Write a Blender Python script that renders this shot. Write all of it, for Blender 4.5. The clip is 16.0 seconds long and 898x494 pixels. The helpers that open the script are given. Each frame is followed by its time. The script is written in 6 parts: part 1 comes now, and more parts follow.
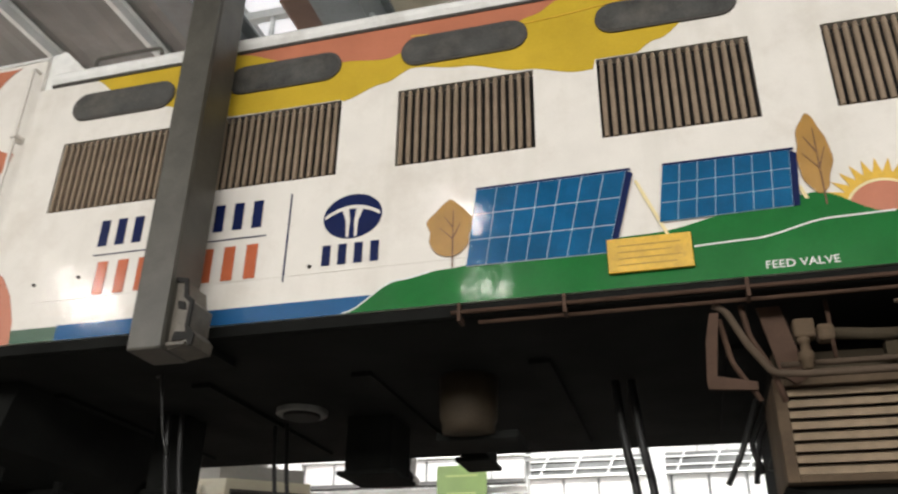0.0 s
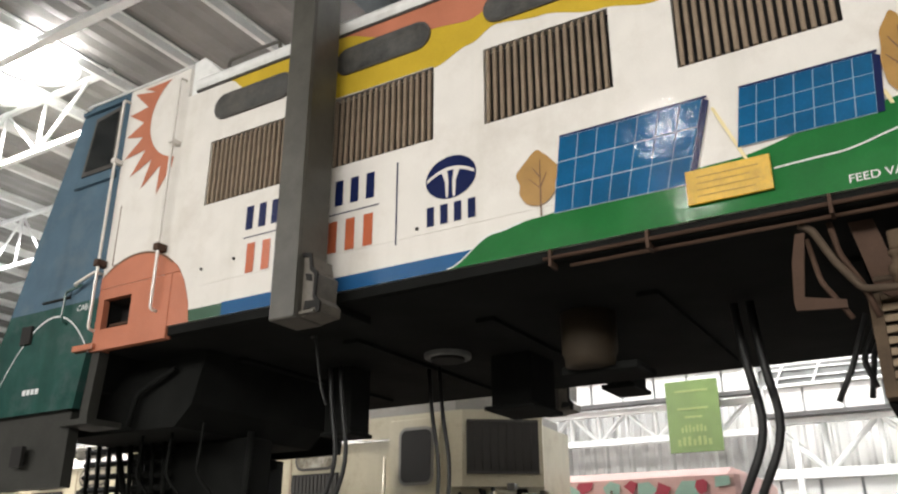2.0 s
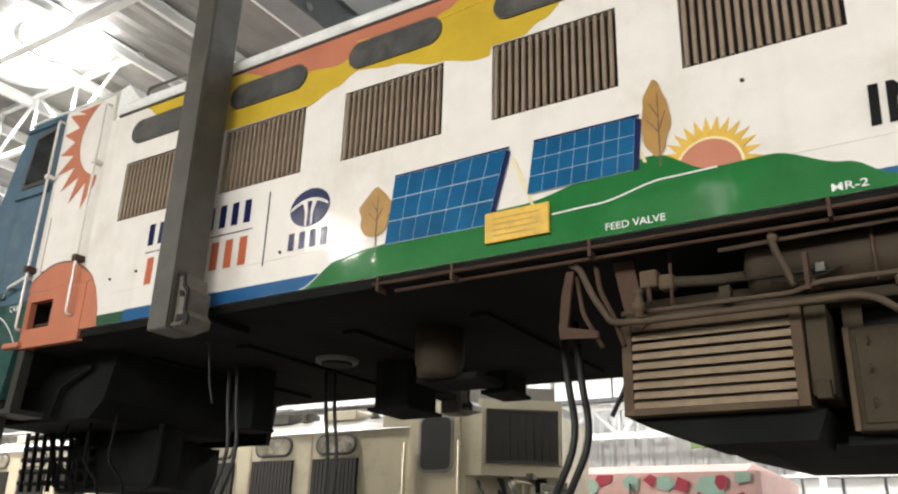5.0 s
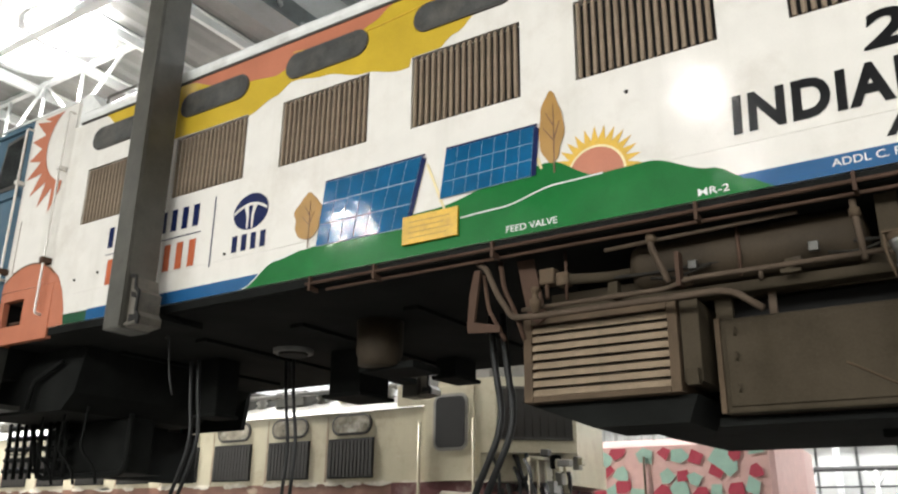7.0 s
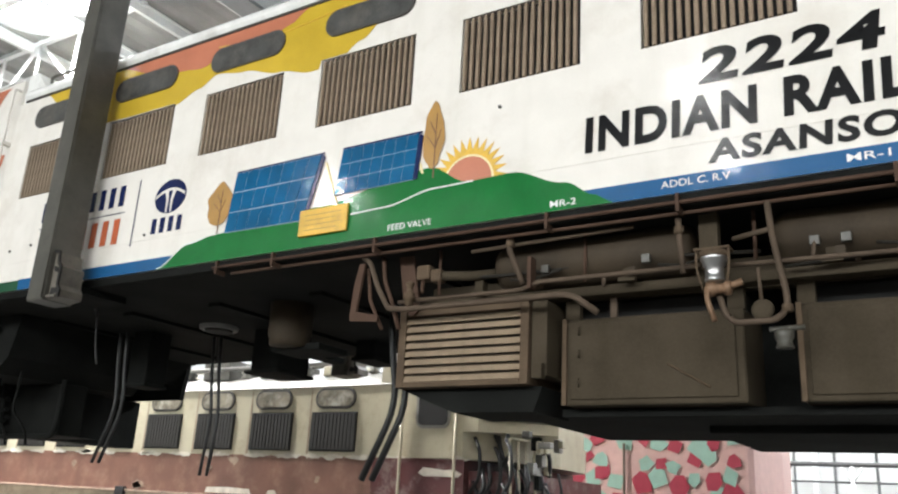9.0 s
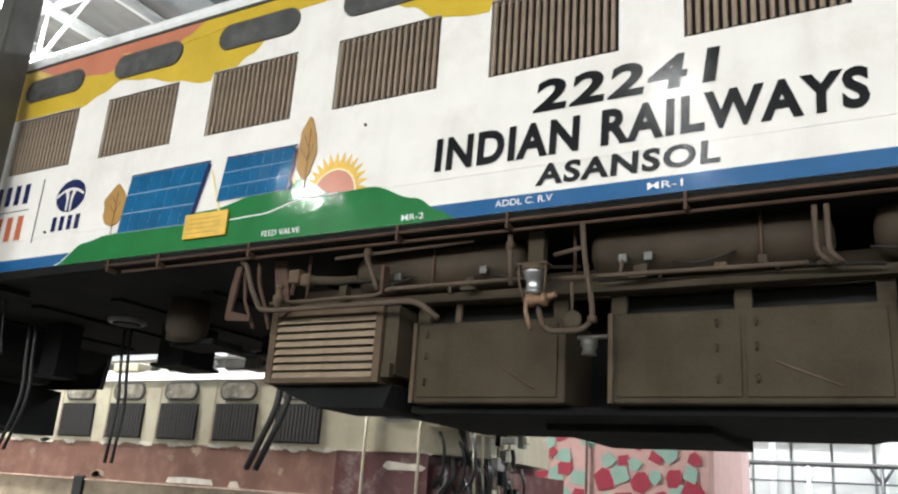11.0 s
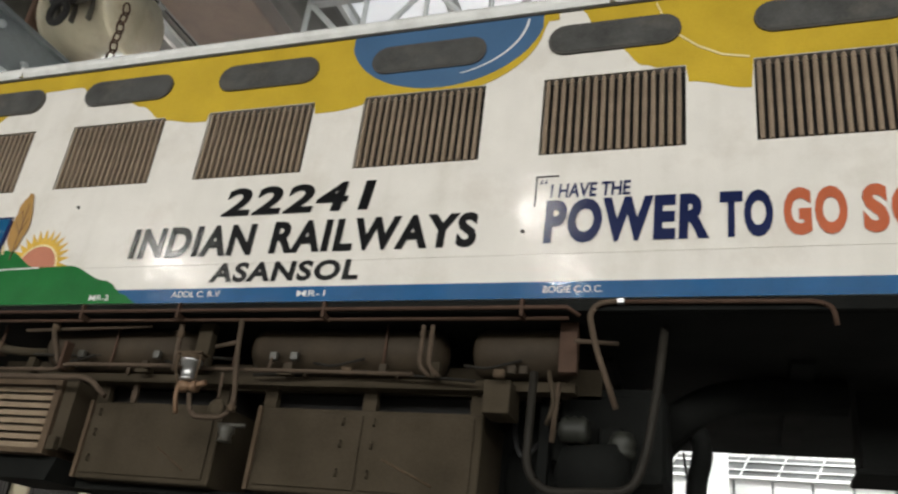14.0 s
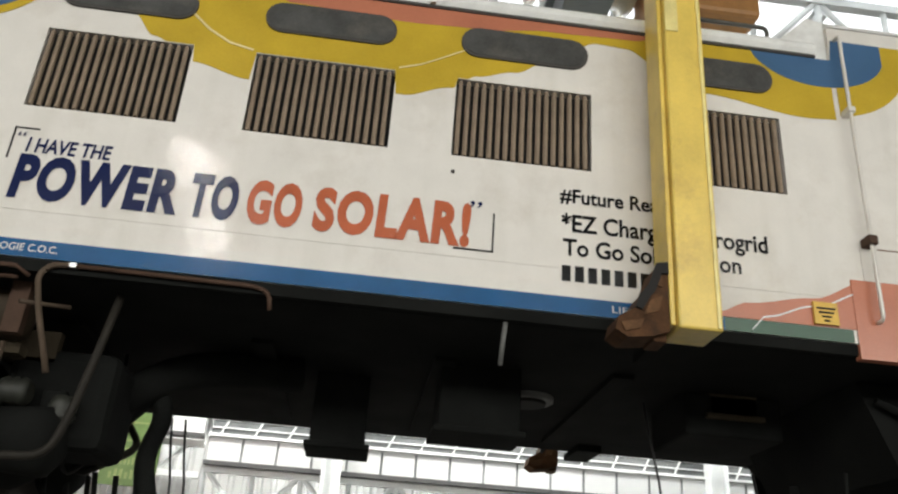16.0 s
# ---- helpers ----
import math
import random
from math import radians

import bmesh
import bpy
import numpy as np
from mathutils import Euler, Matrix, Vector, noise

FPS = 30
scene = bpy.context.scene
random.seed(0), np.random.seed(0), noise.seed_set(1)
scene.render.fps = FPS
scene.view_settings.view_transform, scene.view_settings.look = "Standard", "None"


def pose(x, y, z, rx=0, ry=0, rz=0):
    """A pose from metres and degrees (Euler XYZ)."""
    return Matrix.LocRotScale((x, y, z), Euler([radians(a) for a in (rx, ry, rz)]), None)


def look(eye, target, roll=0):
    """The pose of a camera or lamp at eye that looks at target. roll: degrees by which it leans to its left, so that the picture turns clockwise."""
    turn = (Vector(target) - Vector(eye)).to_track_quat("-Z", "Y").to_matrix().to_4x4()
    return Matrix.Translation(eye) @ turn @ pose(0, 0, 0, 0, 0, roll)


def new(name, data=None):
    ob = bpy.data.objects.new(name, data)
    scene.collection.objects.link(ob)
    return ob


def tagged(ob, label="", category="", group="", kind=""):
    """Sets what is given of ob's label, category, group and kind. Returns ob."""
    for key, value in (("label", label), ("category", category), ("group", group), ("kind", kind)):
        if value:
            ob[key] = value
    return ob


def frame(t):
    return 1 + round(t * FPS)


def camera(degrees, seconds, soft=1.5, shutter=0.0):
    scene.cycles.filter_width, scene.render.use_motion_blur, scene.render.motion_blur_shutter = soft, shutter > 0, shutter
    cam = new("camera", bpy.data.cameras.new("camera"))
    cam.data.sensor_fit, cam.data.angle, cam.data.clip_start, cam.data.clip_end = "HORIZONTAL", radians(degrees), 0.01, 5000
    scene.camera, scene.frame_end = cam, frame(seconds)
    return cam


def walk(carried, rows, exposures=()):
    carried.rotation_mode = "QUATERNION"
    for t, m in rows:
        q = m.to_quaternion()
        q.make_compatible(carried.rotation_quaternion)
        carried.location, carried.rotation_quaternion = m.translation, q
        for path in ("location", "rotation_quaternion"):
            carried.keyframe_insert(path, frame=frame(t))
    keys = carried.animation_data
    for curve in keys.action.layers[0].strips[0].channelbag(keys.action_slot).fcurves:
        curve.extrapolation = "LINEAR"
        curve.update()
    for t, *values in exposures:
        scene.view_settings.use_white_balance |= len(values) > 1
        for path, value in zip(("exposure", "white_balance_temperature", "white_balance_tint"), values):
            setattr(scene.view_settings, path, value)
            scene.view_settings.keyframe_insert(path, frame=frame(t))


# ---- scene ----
cam = camera(56.6, 16.0, soft=2.2, shutter=0.2)
# the camera stands on the shop floor and pans: seconds, eye, target, roll
PATH = [
    (0, (0.0, -3.557, 1.661), (-0.488, -1.831, 2.547), 0.9),
    (0.5, (0.0, -3.561, 1.67), (-0.748, -1.929, 2.551), 0.6),
    (1, (0.0, -3.569, 1.68), (-0.891, -1.974, 2.491), 0.7),
    (1.5, (0.0, -3.591, 1.656), (-0.937, -1.996, 2.415), 0.1),
    (2, (0.0, -3.621, 1.685), (-0.958, -2.02, 2.404), -0.0),
    (2.5, (0.0, -3.604, 1.682), (-0.984, -2.015, 2.395), 0.4),
    (3, (0.0, -3.596, 1.681), (-0.985, -2.009, 2.396), 0.7),
    (3.5, (0.0, -3.66, 1.699), (-0.972, -2.057, 2.396), 1.0),
    (4, (0.0, -3.605, 1.682), (-0.985, -2.013, 2.386), 1.9),
    (6.5, (0.0, -3.692, 1.705), (-1.040, -2.114, 2.361), 0.8),
    (7, (0.0, -3.682, 1.709), (-1.036, -2.096, 2.349), 0.7),
    (7.5, (0.0, -3.69, 1.711), (-1.040, -2.102, 2.34), 0.8),
    (8, (0.0, -3.687, 1.707), (-1.043, -2.096, 2.323), 1.6),
    (8.5, (0.0, -3.69, 1.71), (-1.035, -2.089, 2.316), 2.3),
    (9, (0.0, -3.688, 1.7), (-1.025, -2.077, 2.295), 3.2),
    (9.5, (0.0, -3.694, 1.685), (-0.999, -2.061, 2.264), 3.9),
    (12, (0.0, -3.72, 1.724), (-0.926, -2.052, 2.323), 4.2),
    (12.5, (0.0, -3.742, 1.701), (-0.862, -2.107, 2.467), 6.7),
    (13, (0.0, -3.699, 1.682), (-0.768, -2.056, 2.525), 7.6),
    (13.5, (0.0, -3.688, 1.658), (-0.718, -2.033, 2.521), 7.7),
    (14, (0.0, -3.687, 1.662), (-0.658, -1.993, 2.496), 7.2),
    (14.5, (0.0, -3.712, 1.691), (-0.357, -1.934, 2.534), 5.9),
    (15, (0.0, -3.73, 1.71), (-0.057, -1.909, 2.535), 3.9),
    (15.5, (0.0, -3.752, 1.726), (0.120, -1.927, 2.536), 3.4),
    (16, (0.0, -3.778, 1.728), (0.156, -1.967, 2.562), 4.2),
]
walk(cam, [(t, look(eye, target, roll)) for t, eye, target, roll in PATH],
     exposures=[(0, 0.36, 6550, 13), (2, 0.39, 6550, 13), (4, 0.55, 6600, 13), (6.5, 0.6, 6400, 10), (9.5, 0.72, 6100, 10), (12, 0.57, 6050, 9), (13, 0.06, 6350, 11), (14.5, 0.18, 6450, 10), (16, 0.11, 6450, 10)])
# the hanging locomotive travels along x with the crane: seconds, x of its origin
TRAVEL = [
    (0, -3.850),
    (0.5, -3.979),
    (1, -4.112),
    (1.5, -4.282),
    (2, -4.474),
    (2.5, -4.680),
    (3, -4.878),
    (3.5, -5.050),
    (4, -5.270),
    (6.5, -6.189),
    (7, -6.326),
    (7.5, -6.507),
    (8, -6.673),
    (8.5, -6.872),
    (9, -7.059),
    (9.5, -7.251),
    (12, -8.175),
    (12.5, -8.386),
    (13, -8.593),
    (13.5, -8.791),
    (14, -8.993),
    (14.5, -9.202),
    (15, -9.450),
    (15.5, -9.666),
    (16, -9.884),
]

# ---- light ----
world = bpy.data.worlds.new("world")
scene.world = world
world.use_nodes = True
sky = world.node_tree.nodes.new("ShaderNodeTexSky")
sky.sky_type, sky.sun_disc, sky.sun_elevation, sky.sun_rotation = "NISHITA", False, radians(50), radians(200)
world.node_tree.links.new(sky.outputs[0], world.node_tree.nodes["Background"].inputs[0])
world.node_tree.nodes["Background"].inputs[1].default_value = 0.12


def area(name, m, sx, sy, watts, colour=(1, 1, 1)):
    data = bpy.data.lights.new(name, "AREA")
    data.shape, data.size, data.size_y, data.energy, data.color = "RECTANGLE", sx, sy, watts, colour
    ob = new(name, data)
    ob.matrix_world = m
    return ob


# ---- materials ----
def material(name, colour, rough=0.5, metal=0.0, grain=0.12, scale=8.0, fine=90.0, bump=0.15, dirt=None, dirt_amount=0.0, dirt_scale=3.0, coat=0.0, wave=0.0, spec=0.5, streak=0.0):
    """A surface with variation at two scales, fine relief and stains with a shape of their own."""
    m = bpy.data.materials.new(name)
    m.use_nodes = True
    nt = m.node_tree
    n, l = nt.nodes, nt.links
    b = n["Principled BSDF"]
    b.inputs["Roughness"].default_value, b.inputs["Metallic"].default_value = rough, metal
    b.inputs["Coat Weight"].default_value = coat
    b.inputs["Specular IOR Level"].default_value = spec
    co = n.new("ShaderNodeTexCoord")
    big, small = n.new("ShaderNodeTexNoise"), n.new("ShaderNodeTexNoise")
    for node, sc, det in ((big, scale, 5), (small, fine, 3)):
        node.inputs["Scale"].default_value, node.inputs["Detail"].default_value = sc, det
        l.new(co.outputs["Object"], node.inputs["Vector"])
    mixed = n.new("ShaderNodeMath")
    mixed.operation = "MULTIPLY_ADD"
    l.new(small.outputs["Fac"], mixed.inputs[0])
    mixed.inputs[1].default_value = 0.35
    l.new(big.outputs["Fac"], mixed.inputs[2])
    ramp = n.new("ShaderNodeValToRGB")
    ramp.color_ramp.elements[0].position, ramp.color_ramp.elements[1].position = 0.4, 0.95
    ramp.color_ramp.elements[0].color = (*[max(0, c * (1 - grain)) for c in colour], 1)
    ramp.color_ramp.elements[1].color = (*[min(1, c * (1 + grain)) for c in colour], 1)
    l.new(mixed.outputs[0], ramp.inputs[0])
    out = ramp.outputs[0]
    if dirt:
        d = n.new("ShaderNodeTexNoise")
        d.inputs["Scale"].default_value, d.inputs["Detail"].default_value, d.inputs["Roughness"].default_value = dirt_scale, 8, 0.7
        l.new(co.outputs["Object"], d.inputs["Vector"])
        dr = n.new("ShaderNodeValToRGB")
        dr.color_ramp.elements[0].position, dr.color_ramp.elements[1].position = 0.5, 0.75
        dr.color_ramp.elements[1].color = (dirt_amount,) * 3 + (1,)
        l.new(d.outputs["Fac"], dr.inputs[0])
        mx = n.new("ShaderNodeMix")
        mx.data_type = "RGBA"
        l.new(dr.outputs[0], mx.inputs[0])
        l.new(out, mx.inputs[6])
        mx.inputs[7].default_value = (*dirt, 1)
        out = mx.outputs[2]
    if streak:
        mp = n.new("ShaderNodeMapping")
        mp.inputs["Scale"].default_value = (5, 5, 0.5)
        l.new(co.outputs["Object"], mp.inputs["Vector"])
        sn = n.new("ShaderNodeTexNoise")
        sn.inputs["Scale"].default_value, sn.inputs["Detail"].default_value = 1.0, 6
        l.new(mp.outputs[0], sn.inputs["Vector"])
        sr = n.new("ShaderNodeValToRGB")
        sr.color_ramp.elements[0].position, sr.color_ramp.elements[1].position = 0.52, 0.8
        sr.color_ramp.elements[1].color = (streak,) * 3 + (1,)
        l.new(sn.outputs["Fac"], sr.inputs[0])
        sx = n.new("ShaderNodeMix")
        sx.data_type = "RGBA"
        l.new(sr.outputs[0], sx.inputs[0])
        l.new(out, sx.inputs[6])
        sx.inputs[7].default_value = (*[c * 0.5 for c in colour[:2]], colour[2] * 0.4, 1)
        out = sx.outputs[2]
    l.new(out, b.inputs["Base Color"])
    bp = n.new("ShaderNodeBump")
    bp.inputs["Strength"].default_value, bp.inputs["Distance"].default_value = bump, 0.004 if wave == 0 else wave
    l.new(mixed.outputs[0] if wave == 0 else big.outputs["Fac"], bp.inputs["Height"])
    l.new(bp.outputs[0], b.inputs["Normal"])
    return m


def glow(name, colour, strength):
    m = bpy.data.materials.new(name)
    m.use_nodes = True
    b = m.node_tree.nodes["Principled BSDF"]
    b.inputs["Base Color"].default_value = (*colour, 1)
    b.inputs["Emission Color"].default_value = (*colour, 1)
    b.inputs["Emission Strength"].default_value = strength
    return m


WHITE = material("white_body_paint", (0.79, 0.755, 0.705), 0.11, grain=0.05, scale=5.0, spec=0.42, bump=0.16, wave=0.025, dirt=(0.45, 0.38, 0.3), dirt_amount=0.35, dirt_scale=2.2, coat=0.0, streak=0.2)
ROOFWHITE = material("white_roof_edge_paint", (0.82, 0.82, 0.8), 0.5, grain=0.1, dirt=(0.35, 0.32, 0.28), dirt_amount=0.5)
BLUE = material("blue_stripe_paint", (0.018, 0.1, 0.25), 0.09, grain=0.12, scale=5, bump=0.14, wave=0.025)
CABBLUE = material("blue_cab_paint", (0.078, 0.135, 0.185), 0.25, grain=0.2, scale=3, bump=0.05, dirt=(0.16, 0.2, 0.22), dirt_amount=0.5, dirt_scale=2.5, streak=0.3)
TEAL = material("teal_cab_paint", (0.026, 0.08, 0.068), 0.13, grain=0.3, scale=4, bump=0.05, dirt=(0.1, 0.13, 0.13), dirt_amount=0.6, dirt_scale=3, streak=0.4)
GREEN = material("green_hill_paint", (0.015, 0.15, 0.035), 0.09, spec=0.35, grain=0.15, scale=5, bump=0.14, wave=0.025)
DKGREEN = material("dark_green_paint", (0.01, 0.07, 0.03), 0.3, grain=0.15)
YELLOW = material("yellow_art_paint", (0.56, 0.39, 0.035), 0.2, grain=0.14, scale=3, bump=0.04)
CORAL = material("coral_art_paint", (0.5, 0.18, 0.105), 0.25, grain=0.12, scale=3, bump=0.04)
SKYBLUE = material("blue_art_paint", (0.055, 0.13, 0.25), 0.3, grain=0.12, scale=3, bump=0.04)
OCHRE = material("ochre_tree_paint", (0.36, 0.19, 0.035), 0.35, grain=0.15)
TREEVEIN = material("brown_vein_paint", (0.14, 0.06, 0.02), 0.4)
CELL = material("blue_solar_cell_print", (0.008, 0.1, 0.23), 0.08, spec=0.32, grain=0.25, scale=6, bump=0.14, wave=0.025)
GRID = material("pale_grid_print", (0.4, 0.5, 0.6), 0.3)
NAVY = material("navy_lettering_paint", (0.008, 0.015, 0.07), 0.15, spec=0.35)
BLACKINK = material("black_lettering_paint", (0.006, 0.006, 0.007), 0.15, spec=0.35)
ORANGE = material("orange_lettering_paint", (0.5, 0.125, 0.055), 0.16)
WHITEINK = material("white_lettering_paint", (0.75, 0.76, 0.76), 0.4)
PLATEYELLOW = material("yellow_plate_enamel", (0.66, 0.4, 0.03), 0.35, grain=0.2, scale=12, dirt=(0.4, 0.22, 0.03), dirt_amount=0.6, dirt_scale=14)
HALO = material("pale_yellow_art_paint", (0.78, 0.66, 0.36), 0.3)
PLATEINK = material("faded_brown_plate_ink", (0.42, 0.25, 0.03), 0.5)
GASKET = material("dark_rubber_gasket", (0.05, 0.045, 0.04), 0.6)
GLASS = material("dirty_grey_window_glass", (0.075, 0.075, 0.072), 0.22, grain=0.4, scale=5, bump=0.03, dirt=(0.2, 0.18, 0.15), dirt_amount=0.5)
SLAT = material("dusty_brown_louvre_metal", (0.28, 0.212, 0.152), 0.6, spec=0.3, grain=0.25, scale=4, dirt=(0.13, 0.1, 0.07), dirt_amount=0.6)
SOOTLINE = material("dark_painted_pipe", (0.06, 0.06, 0.06), 0.5)
# black metal; also puts the shade of gaps and recesses into colour
DARK = material("black_metal_and_recess_shade", (0.009, 0.008, 0.007), 0.8)
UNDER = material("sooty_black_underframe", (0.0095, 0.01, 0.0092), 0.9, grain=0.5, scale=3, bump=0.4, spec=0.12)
DUSTY = material("dusty_brown_box_steel", (0.056, 0.044, 0.029), 0.85, spec=0.15, grain=0.35, scale=3, streak=0.45, dirt=(0.05, 0.04, 0.03), dirt_amount=0.6, bump=0.25)
TANKBROWN = material("oily_brown_tank_steel", (0.044, 0.032, 0.02), 0.7, spec=0.25, grain=0.4, scale=4, dirt=(0.06, 0.045, 0.03), dirt_amount=0.6, bump=0.25)
RUSTPIPE = material("rusty_brown_pipe", (0.075, 0.044, 0.03), 0.75, spec=0.2, grain=0.3, scale=6, dirt=(0.07, 0.04, 0.03), dirt_amount=0.7)
PALEPIPE = material("dusty_pale_pipe", (0.09, 0.065, 0.046), 0.75, spec=0.2, grain=0.25, scale=7, dirt=(0.1, 0.07, 0.05), dirt_amount=0.6)
COOLSLAT = material("pale_dusty_slat_metal", (0.25, 0.19, 0.13), 0.75, grain=0.25, scale=9, dirt=(0.12, 0.08, 0.05), dirt_amount=0.6, dirt_scale=7, spec=0.2)
COOLBOX = material("brown_cooler_steel", (0.1, 0.07, 0.045), 0.8, grain=0.3, scale=5, dirt=(0.05, 0.035, 0.025), dirt_amount=0.7, spec=0.2)
SOOT = material("oily_dark_brown_gear", (0.018, 0.015, 0.011), 0.7, grain=0.4, scale=6, spec=0.3)
CABGLASS = material("dark_cab_glass", (0.012, 0.014, 0.015), 0.08)
STRIPGLASS = material("grey_glazing_strip", (0.12, 0.125, 0.125), 0.3, grain=0.3, scale=1.2)
HOSE = material("black_rubber_hose", (0.012, 0.012, 0.012), 0.55)
CHROME = material("dull_silver_metal", (0.5, 0.5, 0.5), 0.35, metal=0.9)
GREYSTEEL = material("grey_painted_steel", (0.068, 0.064, 0.053), 0.42, streak=0.4, grain=0.3, scale=5, dirt=(0.035, 0.03, 0.024), dirt_amount=0.7, dirt_scale=6)
YELSTEEL = material("yellow_painted_steel", (0.8, 0.58, 0.12), 0.32, streak=0.3, grain=0.15, scale=4, dirt=(0.45, 0.27, 0.07), dirt_amount=0.6, dirt_scale=5)
YELEDGE = material("pale_yellow_edge_paint", (0.86, 0.74, 0.3), 0.35, grain=0.15, scale=9, dirt=(0.5, 0.3, 0.1), dirt_amount=0.5)
PALESHOE = material("pale_worn_shoe_steel", (0.125, 0.11, 0.09), 0.5, grain=0.35, scale=10, dirt=(0.05, 0.045, 0.04), dirt_amount=0.8, dirt_scale=9)
CRANESTEEL = material("blue_grey_crane_paint", (0.15, 0.17, 0.175), 0.4, grain=0.25, scale=4, dirt=(0.06, 0.055, 0.05), dirt_amount=0.6, dirt_scale=4)
CRANERIVET = material("pale_rivet_paint", (0.34, 0.37, 0.37), 0.4, grain=0.2)
RUSTSHOE = material("rusty_oily_shoe_steel", (0.085, 0.04, 0.018), 0.75, spec=0.15, grain=0.5, scale=12, dirt=(0.03, 0.02, 0.015), dirt_amount=0.9, dirt_scale=8, bump=0.4)
CREAM = material("cream_loco_paint", (0.5, 0.455, 0.335), 0.3, streak=0.3, grain=0.12, scale=2, dirt=(0.3, 0.22, 0.14), dirt_amount=0.6)
MAROON = material("faded_maroon_paint", (0.18, 0.088, 0.062), 0.45, streak=0.4, grain=0.3, scale=2, dirt=(0.3, 0.2, 0.15), dirt_amount=0.6, dirt_scale=4)
DKMAROON = material("dark_maroon_paint", (0.09, 0.025, 0.025), 0.45, grain=0.3, scale=2, dirt=(0.45, 0.4, 0.35), dirt_amount=0.5, dirt_scale=5)
DKGRILLE = material("dark_grille_metal", (0.017, 0.014, 0.011), 0.6)
PINK = material("pink_camouflage_paint", (0.52, 0.33, 0.3), 0.4, grain=0.1)
CRIMSON = material("crimson_camouflage_paint", (0.32, 0.035, 0.06), 0.4, grain=0.1)
MINT = material("mint_camouflage_paint", (0.26, 0.4, 0.33), 0.4, grain=0.1)
GIRDERBROWN = material("grey_brown_girder_paint", (0.15, 0.115, 0.09), 0.5, grain=0.3, scale=3, dirt=(0.07, 0.05, 0.04), dirt_amount=0.6, dirt_scale=3)
CASING = material("orange_brown_casing_paint", (0.42, 0.2, 0.06), 0.5, grain=0.25, scale=5, dirt=(0.2, 0.1, 0.04), dirt_amount=0.5)
PANEL = material("white_panel_sheet", (0.52, 0.53, 0.52), 0.5, grain=0.07, scale=0.7)
CLAD = material("white_wall_cladding", (0.4, 0.41, 0.41), 0.5, grain=0.12, scale=0.7, dirt=(0.28, 0.28, 0.27), dirt_amount=0.5, dirt_scale=0.8)
TRUSS = material("white_painted_truss_steel", (0.7, 0.72, 0.71), 0.5, grain=0.15, scale=2)
NORTHCLAD = material("pale_north_wall_cladding", (0.52, 0.53, 0.52), 0.5, grain=0.1, scale=0.7, dirt=(0.33, 0.33, 0.31), dirt_amount=0.5, dirt_scale=0.9)
JOINT = material("grey_panel_joint", (0.24, 0.25, 0.25), 0.6)
PARKROOF = material("grimy_grey_loco_roof", (0.26, 0.25, 0.23), 0.5, grain=0.3, scale=3, dirt=(0.1, 0.09, 0.08), dirt_amount=0.6, dirt_scale=3)
ROOFSHEET = material("grey_roof_sheet", (0.2, 0.2, 0.19), 0.6, grain=0.3, scale=0.8, dirt=(0.1, 0.1, 0.1), dirt_amount=0.6, dirt_scale=0.5)
CONCRETE = material("oily_concrete_floor", (0.1, 0.094, 0.08), 0.6, grain=0.3, scale=0.9, dirt=(0.03, 0.028, 0.025), dirt_amount=0.8, dirt_scale=0.8)
RAILSTEEL = material("worn_rail_steel", (0.3, 0.28, 0.26), 0.35, metal=0.8)
SIGNGREEN = material("green_sign_board", (0.07, 0.115, 0.028), 0.4, grain=0.15, scale=2)
SIGNINK = material("pale_yellow_sign_ink", (0.14, 0.18, 0.055), 0.5)
LAMPGLOW = glow("lamp_glow", (1.0, 0.98, 0.94), 40.0)
DAYGLASS = glow("daylit_translucent_sheet", (0.95, 0.98, 1.0), 1.5)
DULLGLASS = glow("dim_daylit_translucent_sheet", (0.94, 0.97, 1.0), 0.42)


# ---- mesh helpers ----
def box(bm, x0, x1, y0, y1, z0, z1, bevel=0.0):
    v = [bm.verts.new((x, y, z)) for x in (x0, x1) for y in (y0, y1) for z in (z0, z1)]
    f = [bm.faces.new([v[i] for i in q]) for q in ((0, 1, 3, 2), (4, 6, 7, 5), (0, 4, 5, 1), (2, 3, 7, 6), (0, 2, 6, 4), (1, 5, 7, 3))]
    if bevel:
        e = list({e for q in f for e in q.edges})
        bmesh.ops.bevel(bm, geom=e, offset=bevel, segments=2, affect="EDGES", profile=0.5)
    return bm


def boxes(*specs, bevel=0.0):
    bm = bmesh.new()
    for s in specs:
        box(bm, *s, bevel=bevel)
    return bm


def prism(points, axis, a, b, bm=None):
    """A flat outline (two coordinates a point) drawn out along an axis from a to b."""
    bm = bm or bmesh.new()
    put = {"x": lambda p, d: (d, p[0], p[1]), "y": lambda p, d: (p[0], d, p[1]), "z": lambda p, d: (p[0], p[1], d)}[axis]
    lo, hi = [bm.verts.new(put(p, a)) for p in points], [bm.verts.new(put(p, b)) for p in points]
    faces = [bm.faces.new(lo), bm.faces.new(hi)]
    k = len(points)
    faces += [bm.faces.new((lo[i], lo[(i + 1) % k], hi[(i + 1) % k], hi[i])) for i in range(k)]
    bmesh.ops.recalc_face_normals(bm, faces=faces)
    big = [f for f in faces[:2] if len(f.verts) > 4]
    if big:
        bmesh.ops.triangulate(bm, faces=big)
    return bm


